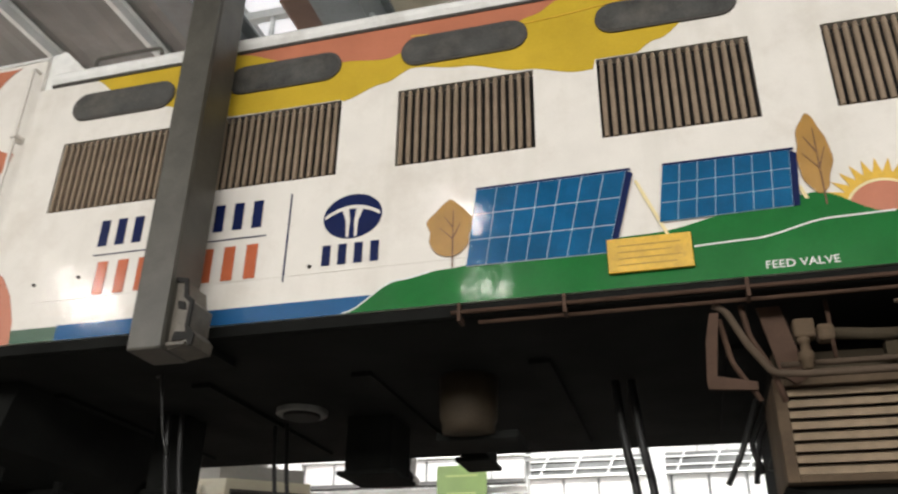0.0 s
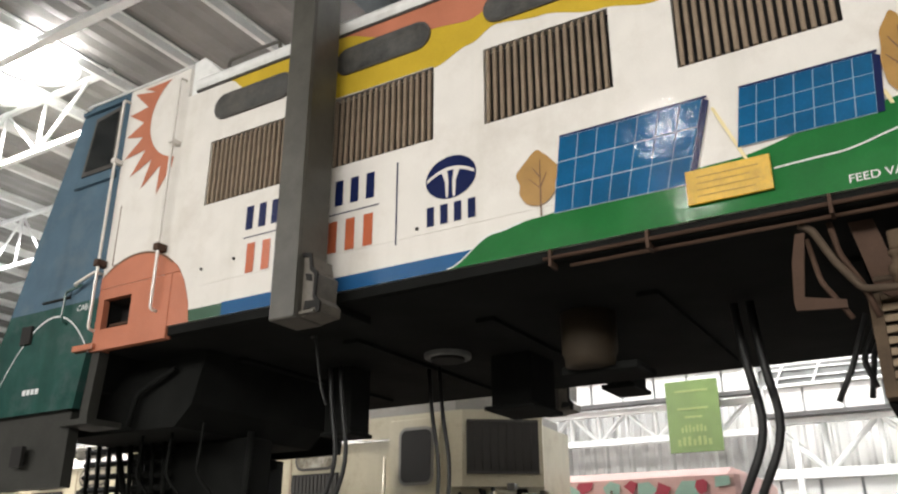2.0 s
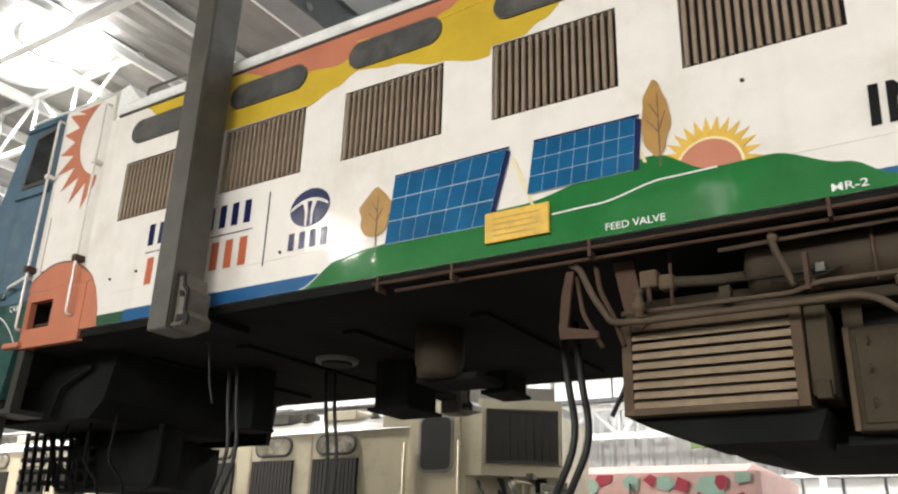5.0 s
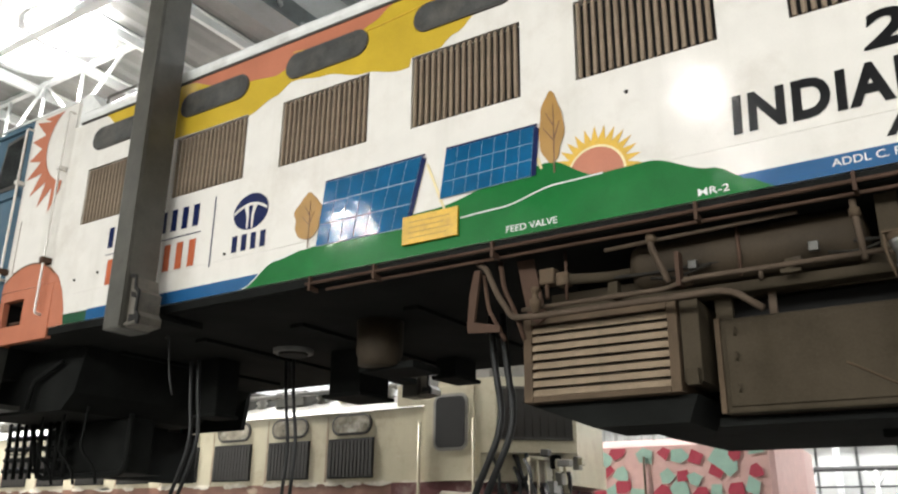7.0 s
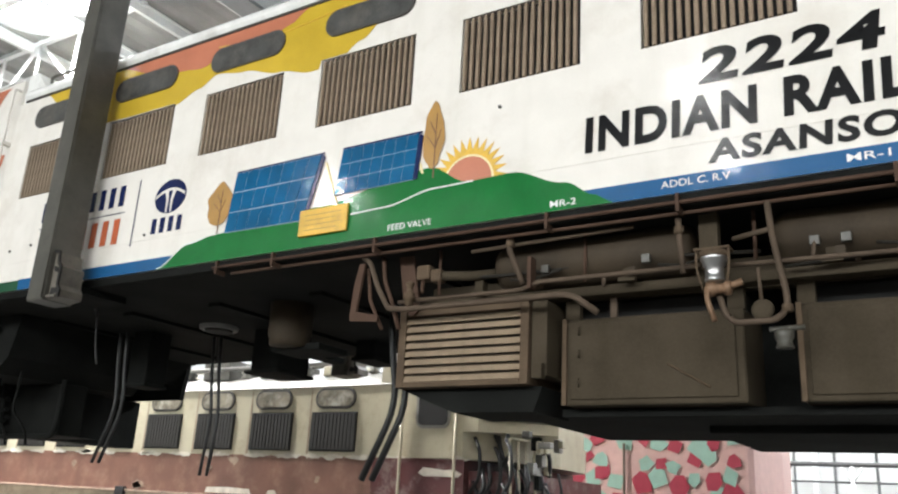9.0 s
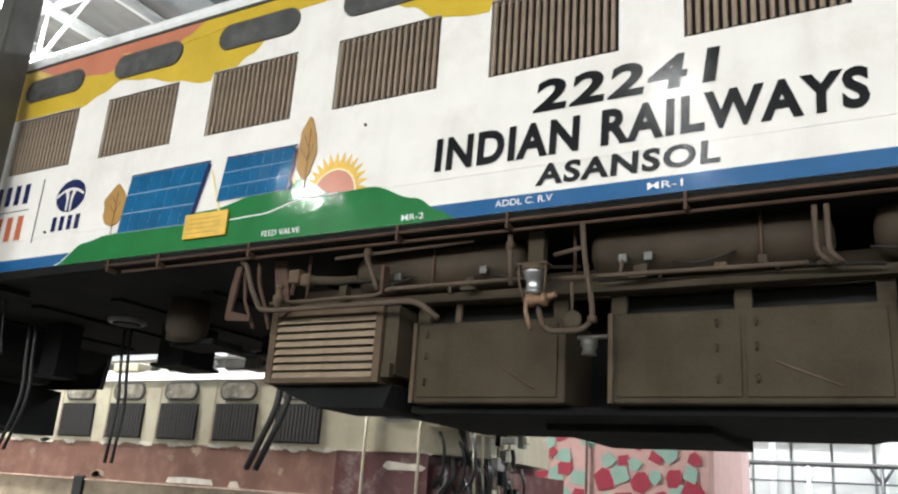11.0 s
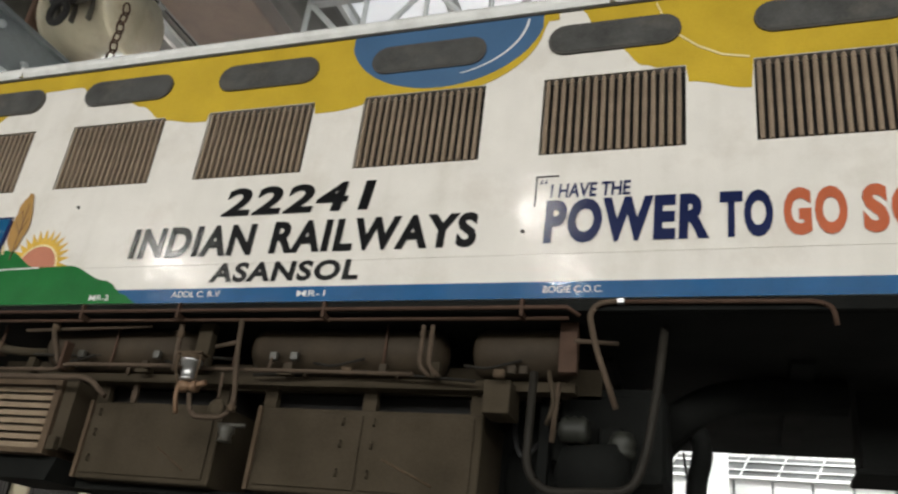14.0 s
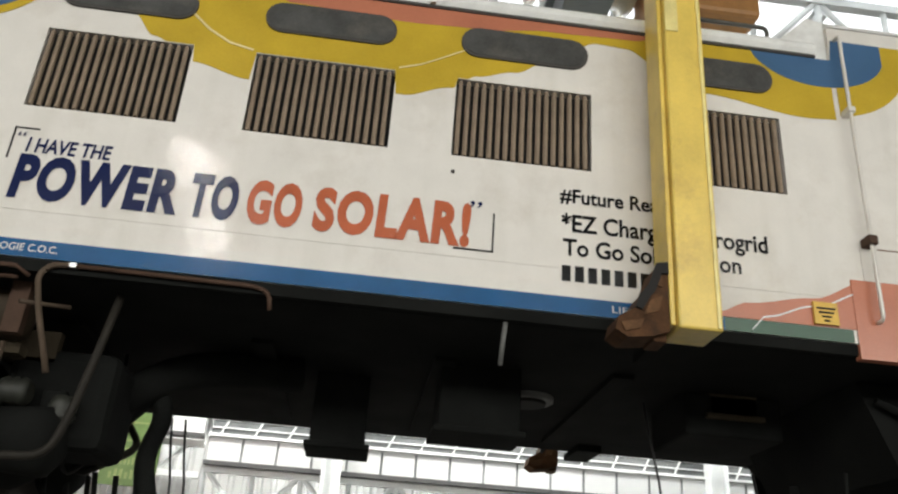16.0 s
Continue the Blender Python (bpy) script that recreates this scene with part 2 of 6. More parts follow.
def rod(bm, path, r, n=8, caps=True):
    """A round tube along a path of places."""
    path = [Vector(p) for p in path]
    rings = []
    side = None
    for i, p in enumerate(path):
        d = (path[min(i + 1, len(path) - 1)] - path[max(i - 1, 0)]).normalized()
        ref = side if side is not None else (Vector((0, 0, 1)) if abs(d.z) < 0.9 else Vector((1, 0, 0)))
        u = (ref - d * ref.dot(d)).normalized()
        w = d.cross(u)
        side = u
        rings.append([bm.verts.new(p + r * (math.cos(k * math.tau / n) * u + math.sin(k * math.tau / n) * w)) for k in range(n)])
    for a, b in zip(rings, rings[1:]):
        for k in range(n):
            bm.faces.new((a[k], a[(k + 1) % n], b[(k + 1) % n], b[k])).smooth = True
    if caps:
        bm.faces.new(rings[0][::-1])
        bm.faces.new(rings[-1])
    return bm


def rods(*specs, n=8):
    bm = bmesh.new()
    for path, r in specs:
        rod(bm, path, r, n)
    return bm


def rounded(path, radius=0.06, steps=4):
    """A path whose corners are rounded."""
    path = [Vector(p) for p in path]
    out = [path[0]]
    for a, b, c in zip(path, path[1:], path[2:]):
        ra = min(radius, (a - b).length / 2, (c - b).length / 2)
        p, q = b + (a - b).normalized() * ra, b + (c - b).normalized() * ra
        out += [(1 - s) ** 2 * p + 2 * s * (1 - s) * b + s * s * q for s in [k / steps for k in range(steps + 1)]]
    return out + [path[-1]]


def lathe(bm, profile, centre, axis="z", n=20):
    """Turned shape: (radius, height) pairs about an axis through centre."""
    c = Vector(centre)
    rings = []
    for r, h in profile:
        ring = []
        for k in range(n):
            a, b = r * math.cos(k * math.tau / n), r * math.sin(k * math.tau / n)
            ring.append(bm.verts.new(c + Vector({"z": (a, b, h), "x": (h, a, b), "y": (a, h, b)}[axis])))
        rings.append(ring)
    for a, b in zip(rings, rings[1:]):
        for k in range(n):
            bm.faces.new((a[k], a[(k + 1) % n], b[(k + 1) % n], b[k])).smooth = True
    bm.faces.new(rings[0][::-1])
    bm.faces.new(rings[-1])
    bmesh.ops.recalc_face_normals(bm, faces=bm.faces[:])
    return bm


def mesh_of(name, bm, mat):
    me = bpy.data.meshes.new(name)
    bm.normal_update()
    bm.to_mesh(me)
    bm.free()
    me.materials.append(mat)
    return me


def part(name, bm, mat, parent=None, label=""):
    ob = new(name, mesh_of(name, bm, mat))
    if parent is not None:
        ob.parent = parent
    return tagged(ob, label=label)


def thing(name, label, category, group="", kind=""):
    return tagged(new(name), label, category, group, kind)


def whole(name, bm, mat, label, category, group="", kind=""):
    return tagged(part(name, bm, mat), label, category, group, kind)


def arc(cx, cz, r, a0, a1, n=24):
    return [(cx + r * math.cos(radians(a0 + (a1 - a0) * k / n)), cz + r * math.sin(radians(a0 + (a1 - a0) * k / n))) for k in range(n + 1)]


def smooth_curve(knots, x):
    """A height over x that glides from knot to knot."""
    for (xa, za), (xb, zb) in zip(knots, knots[1:]):
        if x <= xb:
            s = max(0.0, (x - xa) / (xb - xa))
            return za + (zb - za) * s * s * (3 - 2 * s)
    return knots[-1][1]


def band(lower, upper, x0, x1, y, n=60):
    """A thin painted strip between two height curves over x, its face at y."""
    bm = bmesh.new()
    rows = []
    for k in range(n + 1):
        x = x0 + (x1 - x0) * k / n
        lo, hi = lower(x), upper(x)
        if hi < lo + 0.002:
            hi = lo + 0.002
        rows.append([bm.verts.new((x, y, lo)), bm.verts.new((x, y, hi)), bm.verts.new((x, y + 0.002, lo)), bm.verts.new((x, y + 0.002, hi))])
    for a, b in zip(rows, rows[1:]):
        for i, j in ((0, 1), (2, 3), (0, 2), (1, 3)):
            bm.faces.new((a[i], b[i], b[j], a[j]))
    for r in (rows[0], rows[-1]):
        bm.faces.new((r[0], r[1], r[3], r[2]))
    bmesh.ops.recalc_face_normals(bm, faces=bm.faces[:])
    return bm


def flat(points, y, depth=0.002):
    return prism(points, "y", y, y + depth)


def lettering(text, x, z, width, height, y, mat, parent, slant=0.0, bold=0.0, spacing=1.0, name="lettering"):
    """Painted words: left end x, baseline z, width and capital height."""
    cu = bpy.data.curves.new(name, "FONT")
    cu.body, cu.size, cu.shear, cu.offset, cu.extrude, cu.space_character = text, 1.0, slant, bold, 0.0, spacing
    cu.resolution_u = 4
    tmp = bpy.data.objects.new("tmp", cu)
    scene.collection.objects.link(tmp)
    bpy.context.view_layer.update()
    me = bpy.data.meshes.new_from_object(tmp)
    bpy.data.objects.remove(tmp)
    co = np.array([v.co[:] for v in me.vertices])
    lo, hi = co[:, 0].min(), co[:, 0].max()
    cap = 0.69
    for v in me.vertices:
        px, py = v.co.x, v.co.y
        v.co = ((px - lo) / (hi - lo) * width, 0.0, py / cap * height)
    # pieces of the mesh, joined where they stand over one another, are the letters
    root = list(range(len(me.vertices)))

    def find(a):
        while root[a] != a:
            root[a] = root[root[a]]
            a = root[a]
        return a

    for e in me.edges:
        root[find(e.vertices[0])] = find(e.vertices[1])
    span = {}
    for v in me.vertices:
        lo, hi = span.get(find(v.index), (9.0, -9.0))
        span[find(v.index)] = (min(lo, v.co.x), max(hi, v.co.x))
    order = sorted(span, key=lambda r: span[r])
    letters = []
    for r in order:
        if letters and min(span[r][1], letters[-1][2]) - max(span[r][0], letters[-1][1]) > 0.6 * min(span[r][1] - span[r][0], letters[-1][2] - letters[-1][1]):
            letters[-1][0].add(r)
            letters[-1][2] = max(letters[-1][2], span[r][1])
        else:
            letters.append([{r}, *span[r]])
    for roots, lo, hi in letters:
        keep = {v.index: k for k, v in enumerate(v for v in me.vertices if find(v.index) in roots)}
        one = bpy.data.meshes.new("letter")
        one.from_pydata([me.vertices[k].co[:] for k in keep], [], [[keep[k] for k in f.vertices] for f in me.polygons if f.vertices[0] in keep])
        one.materials.append(mat)
        ob = new("letter", one)
        ob.location = (x, y, z)
        ob.parent = parent


# ---- the shop ----
def shop():
    g = part("floor", boxes((-60, 60, -30, 40, -0.3, 0.0)), CONCRETE)
    tagged(g, "oil-stained grey concrete workshop floor with rails", "floor", kind="structure")
    for y in (0.7, 2.4, 5.2, 6.9, 9.8, 11.5):
        r = whole("rail", boxes((-50, 50, y - 0.035, y + 0.035, 0.0, 0.05), bevel=0.01), RAILSTEEL, "worn steel running rail set in the floor", "rail", kind="structure")
    # far wall: cladding, with a lattice gantry girder in front of it
    w = part("wall_north", boxes((-60, 60, 17.2, 17.4, 0, 12)), NORTHCLAD)
    tagged(w, "white corrugated sheet wall of the shed", "wall", kind="structure")
    rib = prism([(-0.09, 17.2), (-0.03, 17.13), (0.03, 17.13), (0.09, 17.2)], "z", 0.0, 12)
    me = mesh_of("rib", rib, NORTHCLAD)
    for k in range(130):
        o = new("rib", me)
        o.location.x = -20 + 0.34 * k
        o.parent = w
    for name, m, lab in (("wall_south", boxes((-60, 60, -22.2, -22, 0, 12)), "pale shed wall behind"), ("wall_west", boxes((-60.2, -60, -22, 17.2, 0, 12)), "pale shed end wall"),
                         ("wall_east", boxes((60, 60.2, -22, 17.2, 0, 12)), "pale shed end wall")):
        tagged(part(name, m, CLAD), lab, "wall", kind="structure")
    roof = part("ceiling", boxes((-60, 60, -22, 17.2, 11.0, 11.15)), ROOFSHEET)
    tagged(roof, "dark grey corrugated roof sheeting of the shed", "roof", kind="structure")


shop()


def roof_steel():
    """Purlins across, rafters along, and white lattice trusses."""
    me = mesh_of("purlin", boxes((-0.04, 0.04, -22, 17, 9.92, 10.08), (-0.1, 0.1, -22, 17, 10.08, 10.1)), TRUSS)
    sheet = bmesh.new()
    n = 420
    rows = []
    for k in range(n + 1):
        x = -42 + 84 * k / n
        z = 10.12 + 0.03 * (k % 2)
        rows.append([sheet.verts.new((x, -22, z)), sheet.verts.new((x, 17, z))])
    for a, b in zip(rows, rows[1:]):
        sheet.faces.new((a[0], b[0], b[1], a[1]))
    whole("roof_sheet", sheet, ROOFSHEET, "dark grey corrugated roof sheets under the shed roof", "roof", kind="structure")
    for k in range(50):
        o = tagged(new("purlin", me), "white painted steel purlin under the roof sheets", "purlin", "roof purlins", "structure")
        o.location.x = -40 + 1.62 * k + 0.45
    for y in (-14.0, -6.0, 2.9, 10.5):
        whole("rafter", boxes((-42, 42, y - 0.035, y + 0.035, 9.76, 9.915), (-42, 42, y - 0.08, y + 0.08, 9.74, 9.76)), TRUSS, "grey-white steel roof beam", "beam", "roof beams", "structure")


def lattice(name, x0, x1, y, z0, z1, step, r, label, mat=None, group="lattice girders"):
    t = thing(name, label, "girder", group, "structure")
    mat = mat or TRUSS
    for z in (z0, z1):
        part("chord", boxes((x0, x1, y - r * 1.4, y + r * 1.4, z - r * 1.4, z + r * 1.4)), mat, t)
    n = int((x1 - x0) / step)
    up = mesh_of("diagonal", rods(([(0, y, z0), (step, y, z1)], r), n=6), mat)
    dn = mesh_of("diagonal", rods(([(0, y, z1), (step, y, z0)], r), n=6), mat)
    ve = mesh_of("vertical", rods(([(0, y, z0), (0, y, z1)], r), n=6), mat)
    for k in range(n):
        for me in ((up if k % 2 else dn), ve):
            o = new(me.name.split(".")[0], me)
            o.location.x = x0 + k * step
            o.parent = t
    return t


roof_steel()
for y in (-14.0, 12.5):
    whole("runway_beam", boxes((-45, 45, y - 0.2, y + 0.2, 8.1, 8.5), bevel=0.01), TRUSS, "grey-white crane runway beam", "beam", "crane runway beams", "structure")
lattice("roof_truss", -30, -11.9, 4.35, 8.95, 10.1, 1.25, 0.035, "white painted lattice roof truss in the glare of a lamp")
lattice("roof_truss", -30, -13.6, 7.4, 8.6, 9.9, 1.1, 0.03, "white painted lattice roof truss in the glare of a lamp")
def skylights():
    """Translucent sheets laid between the purlins over the middle bays."""
    t = thing("skylight", "translucent daylit roof sheets between the purlins", "skylight", kind="structure")
    for k in range(9):
        x = -40 + 1.62 * (21 + k) + 0.45
        # daylight put into the sheets as emission, weaker in the first four
        part("roof_pane", boxes((x + 0.11, x + 1.51, 3.0, 9.0, 10.085, 10.1)), DULLGLASS if k < 4 else DAYGLASS, t, "dimmer translucent sheet" if k < 4 else "bright translucent sheet")


skylights()
lattice("roof_truss", -5.9, 9.0, 4.6, 8.8, 9.85, 0.95, 0.045, "white painted lattice roof truss below the roof lights")
lattice("roof_truss", -12, 20, 13.0, 8.3, 9.6, 1.3, 0.055, "white painted lattice roof truss")
lattice("gantry_girder", -14, -3.6, 16.2, 4.55, 5.25, 0.72, 0.05, "white lattice crane girder along the far wall")
lattice("gantry_girder", -3.5, 16, 16.2, 3.6, 4.72, 1.1, 0.06, "white braced girder along the far wall")


def wall_panels(x0, x1, z0, z1):
    t = thing("panel_band", "row of white sheet panels along the crane girder", "wall panel", kind="structure")
    n = int((x1 - x0) / 0.8)
    me = mesh_of("panel", boxes((0.03, 0.77, 15.98, 16.03, z0, z1), bevel=0.008), PANEL)
    for k in range(n):
        o = new("panel", me)
        o.location.x = x0 + 0.8 * k
        o.parent = t
    part("ledge", boxes((x0, x1, 15.9, 16.1, z1 + 0.01, z1 + 0.07)), TRUSS, t)
    # the dark colour paints the shadow line below the panels
    part("lower_ledge", boxes((x0, x1, 15.82, 16.1, z0 - 0.1, z0 - 0.01)), SOOTLINE, t, "ledge coloured dark grey as a shadow line")
    part("panel_backing", boxes((x0, x1, 16.04, 16.08, z0, z1)), JOINT, t)


whole("glazing_strip", boxes((-14, -3.6, 16.85, 16.9, 6.03, 6.7), (-3.6, 16, 16.85, 16.9, 5.48, 6.1)), STRIPGLASS, "grey glazed strip above the wall panels", "window", kind="structure")
for gx0, gx1, gz in ((-14, -3.6, 6.03), (-3.6, 16, 5.48)):
    for k in range(3):
        whole("glazing_bar", boxes((gx0, gx1, 16.8, 16.85, gz + 0.12 + 0.19 * k, gz + 0.15 + 0.19 * k)), TRUSS, "thin white glazing bar", "glazing bar", "glazing bars", "structure")
MULLION = mesh_of("mullion", prism([(-0.17, 0.0), (-0.13, 0.0), (0.17, 0.62), (0.13, 0.62)], "y", 16.74, 16.79), TRUSS)
for gx0, gn, gz in ((-13.8, 13, 6.03), (-3.3, 23, 5.48)):
    for k in range(gn):
        o = tagged(new("mullion", MULLION), "white leaning glazing mullion", "mullion", "glazing mullions", "structure")
        o.location = (gx0 + 0.8 * k, 0, gz)
wall_panels(-14, -3.6, 5.45, 5.98)
wall_panels(-3.5, 16, 4.87, 5.42)
wall_panels(-9, 8, 2.2, 3.45)


def bench_rail():
    t = thing("pipe_rail", "dark pipe rail on posts along the far wall", "rail")
    part("rail_bar", rods(([(-8, 15.3, 2.95), (8, 15.3, 2.95)], 0.05)), SOOTLINE, t)
    part("rail_bar", rods(([(-8, 15.3, 2.6), (8, 15.3, 2.6)], 0.02)), SOOTLINE, t)
    for k in range(12):
        x = -7.6 + 1.35 * k
        part("post", rods(([(x, 15.3, 0), (x, 15.3, 2.95)], 0.04), ([(x - 0.2, 15.3, 2.9), (x, 15.3, 2.6)], 0.03), ([(x + 0.2, 15.3, 2.9), (x, 15.3, 2.6)], 0.03)), SOOTLINE if k % 2 else TRUSS, t)


bench_rail()
whole("wall_post", boxes((-2.98, -2.86, 15.5, 15.62, 0, 4.2), bevel=0.01), TRUSS, "thin white post by the far wall", "post", kind="structure")
for x in (-9.5, -0.62, 8.5):
    whole("column", boxes((x - 0.22, x - 0.16, 15.6, 16.0, 0, 9.5), (x + 0.16, x + 0.22, 15.6, 16.0, 0, 9.5), (x - 0.16, x + 0.16, 15.76, 15.84, 0, 9.5)), TRUSS, "white painted steel shed column", "column", "shed columns", "structure")


def sign():
    t = thing("notice_board", "green hanging notice board with pale yellow writing", "sign")
    part("board", boxes((-5.6, -4.4, 15.5, 15.55, 4.1, 5.72), bevel=0.01), SIGNGREEN, t)
    for k, (z, wd, h) in enumerate(((5.45, 0.75, 0.05), (5.05, 0.7, 0.05), (4.86, 0.4, 0.05), (4.55, 0.6, 0.16), (4.25, 0.8, 0.2))):
        n = 7
        if k == 0:
            part("hanger", rods(([(-5.5, 15.52, 5.7), (-5.5, 16.2, 5.45)], 0.02)), TRUSS, t)
            part("hanger", rods(([(-4.54, 15.52, 5.7), (-4.54, 16.2, 5.45)], 0.02)), TRUSS, t)
        for i in range(n):
            part("writing_bar", boxes((-5.0 - wd / 2 + wd * i / n, -5.0 - wd / 2 + wd * (i + (0.98 if h < 0.1 else 0.6)) / n, 15.49, 15.496, z, z + h * (1 if h < 0.1 or i % 3 else 0.7))), SIGNINK, t)


sign()


def high_bay(x, y, z, r):
    t = thing("high_bay_lamp", "bright white high-bay lamp hanging under the roof; some are added fill", "lamp", "high-bay lamps")
    part("reflector", lathe(bmesh.new(), [(0.12, 0.3), (0.14, 0.22), (r, 0.0), (r + 0.02, 0.0), (0.16, 0.26), (0.12, 0.34)], (x, y, z)), CHROME, t, "spun aluminium reflector")
    part("bulb", lathe(bmesh.new(), [(0.02, 0.2), (r - 0.12, 0.07), (r - 0.07, 0.03), (0.02, 0.02)], (x, y, z)), LAMPGLOW, t, "glowing lens")
    part("hanger", rods(([(x, y, z + 0.3), (x, y, 10.2)], 0.015)), TRUSS, t)


# x 15 and the far-bay three are unseen lamps, added to brighten the shed
for lx, ly, lz, watts in ((-3.6, -10.2, 9.3, 30), (-3.9, -13.6, 9.3, 36), (-13.5, -12, 9.3, 160), (6.5, -12, 9.3, 80), (15, -11, 9.3, 200), (-12.45, 3.2, 9.82, 1000), (-13.75, 3.25, 9.82, 1000), (-3, 13.6, 9.3, 320), (3, 13.6, 9.3, 260), (9, 12, 9.3, 400)):
    # oversized 0.78 lenses and the lamp at x -13.75 put bloom into shape
    high_bay(lx, ly, lz, 0.78 if ly > 0 else 0.34)
    area("lamp_light", pose(lx, ly, lz - 0.02), 0.5, 0.5, watts, (1, 0.96, 0.88))
# added, unseen area fills for daylight; the walls and roof there stay closed
area("south_fill_light", pose(2, -21.8, 8.5, 90), 50, 4, 5650, (0.97, 0.96, 0.9))
area("overhead_fill_light", pose(0, 12.5, 9.4, -12), 44, 3.0, 3600, (0.95, 0.98, 1.0))
area("overhead_fill_light", pose(-22, 5, 9.2), 8, 8, 4000, (0.95, 0.98, 1.0))


# ---- the hanging locomotive, in its own space ----
PITCH, VENT0, VW, VZ0, VZ1 = 1.0925, 0.352, 0.757, 4.0, 4.49
SILL, TOP = 3.18, 4.95
XL, XR, WIDTH = 0.05, 12.4, 3.0
VENTS = [VENT0 + PITCH * k for k in range(11)]


def plate_with_holes(xs, zs, is_hole):
    """A 5 cm sheet facing -y over a grid of x and z, with holes through it."""
    bm = bmesh.new()
    v = [[bm.verts.new((x, 0.0, z)) for z in zs] for x in xs]
    fs = [bm.faces.new((v[i][j], v[i + 1][j], v[i + 1][j + 1], v[i][j + 1])) for i in range(len(xs) - 1) for j in range(len(zs) - 1) if not is_hole(i, j)]
    got = bmesh.ops.extrude_face_region(bm, geom=fs)
    bmesh.ops.translate(bm, vec=(0, 0.05, 0), verts=[g for g in got["geom"] if isinstance(g, bmesh.types.BMVert)])
    bmesh.ops.recalc_face_normals(bm, faces=bm.faces[:])
    return bm


def locomotive():
    t = thing("locomotive", "white electric locomotive body with solar art, hanging without bogies", "locomotive")
    # near side wall with real louvre openings
    bm = plate_with_holes([XL] + [e for v in VENTS for e in (v, v + VW)] + [XR], [SILL, VZ0, VZ1, TOP], lambda i, j: i % 2 == 1 and j == 1)
    side = part("side_wall", bm, WHITE, t, "glossy off-white side sheet")
    part("weld_seam", boxes((0.4, 12.3, -0.003, 0.0, 3.418, 3.426)), WHITE, side)
    part("far_side_wall", boxes((XL, XR, WIDTH - 0.05, WIDTH, SILL, TOP)), WHITE, t)
    part("gutter", boxes((XL + 0.1, XR - 0.1, -0.012, 0.01, 4.952, 4.968)), GASKET, t, "dark gutter line")
    prof = [(-0.015, 4.97), (-0.03, 5.0), (-0.03, 5.03), (0.0, 5.07), (0.5, 5.2), (1.5, 5.26), (2.5, 5.2), (WIDTH, 5.07), (WIDTH + 0.03, 5.0), (WIDTH, 4.96), (1.5, 4.97)]
    r = part("roof", prism(prof, "x", XL + 0.1, XR - 0.1), ROOFWHITE, t, "white painted roof edge with grime")
    for x in (4.05, 8.35, 10.0):
        part("roof_joint", boxes((x, x + 0.03, -0.036, 0.02, 4.97, 5.05)), ROOFWHITE, r)
    # louvres
    slat = mesh_of("slat", prism([(0.0, 0.012), (0.004, 0.001), (0.012, -0.004), (0.019, -0.005), (0.0245, -0.001), (0.026, 0.014), (0.0, 0.014)], "z", VZ0 + 0.008, VZ1 - 0.014), SLAT)
    for v in VENTS:
        # black backing sheet paints the shade between the slats
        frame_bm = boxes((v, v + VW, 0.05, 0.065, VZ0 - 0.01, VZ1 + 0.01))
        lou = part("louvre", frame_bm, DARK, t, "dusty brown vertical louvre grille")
        for k in range(17):
            o = new("slat", slat)
            o.location = (v + 0.012 + k * (VW - 0.016) / 17, 0.0, 0.0)
            o.parent = lou
    # pill windows
    for i, v in enumerate(VENTS):
        x0, x1, z0, z1 = v + 0.01, v + VW - 0.02, 4.645, 4.845
        rad = (z1 - z0) / 2
        zc = (z0 + z1) / 2
        outer = arc(x1 - rad, zc, rad, -90, 90, 10) + arc(x0 + rad, zc, rad, 90, 270, 10)
        win = part("window", flat([(x, z) for x, z in outer], -0.014, 0.014), GASKET, t, "rounded slot window with rubber gasket")
        rad2 = rad - 0.014
        inner = arc(x1 - rad, zc, rad2, -90, 90, 10) + arc(x0 + rad, zc, rad2, 90, 270, 10)
        part("pane", flat(inner, -0.0165, 0.003), GLASS, win)

    # painted stripe and green hill
    part("stripe", boxes((0.62, 2.6, -0.003, 0.0, SILL, 3.268), (5.45, 11.62, -0.003, 0.0, SILL, 3.268)), BLUE, t, "blue painted sill stripe")
    part("stripe", boxes((0.18, 0.62, -0.0031, 0.0, SILL, 3.262)), DKGREEN, t)
    part("stripe", boxes((11.62, 12.3, -0.0031, 0.0, SILL, 3.25)), DKGREEN, t)
    hill = [(2.3, SILL), (2.59, 3.33), (2.82, 3.365), (3.2, 3.41), (3.81, 3.44), (4.3, 3.52), (4.55, 3.56), (4.82, 3.43), (5.09, 3.437), (5.4, 3.33), (5.57, 3.235), (5.66, SILL + 0.002)]
    part("hill", band(lambda x: SILL, lambda x: smooth_curve(hill, x), 2.3, 5.66, -0.006, 80), GREEN, t, "green painted hill")
    line = lambda x: smooth_curve([(3.9, 3.345), (4.25, 3.355), (4.6, 3.42), (4.9, 3.425)], x)
    part("path_line", band(line, lambda x: line(x) + 0.008, 4.0, 4.85, -0.0085, 30), WHITEINK, t)
    part("hill_line", band(lambda x: smooth_curve(hill, x) - 0.002, lambda x: smooth_curve(hill, x) + 0.006, 2.3, 2.75, -0.0085, 16), WHITEINK, t)

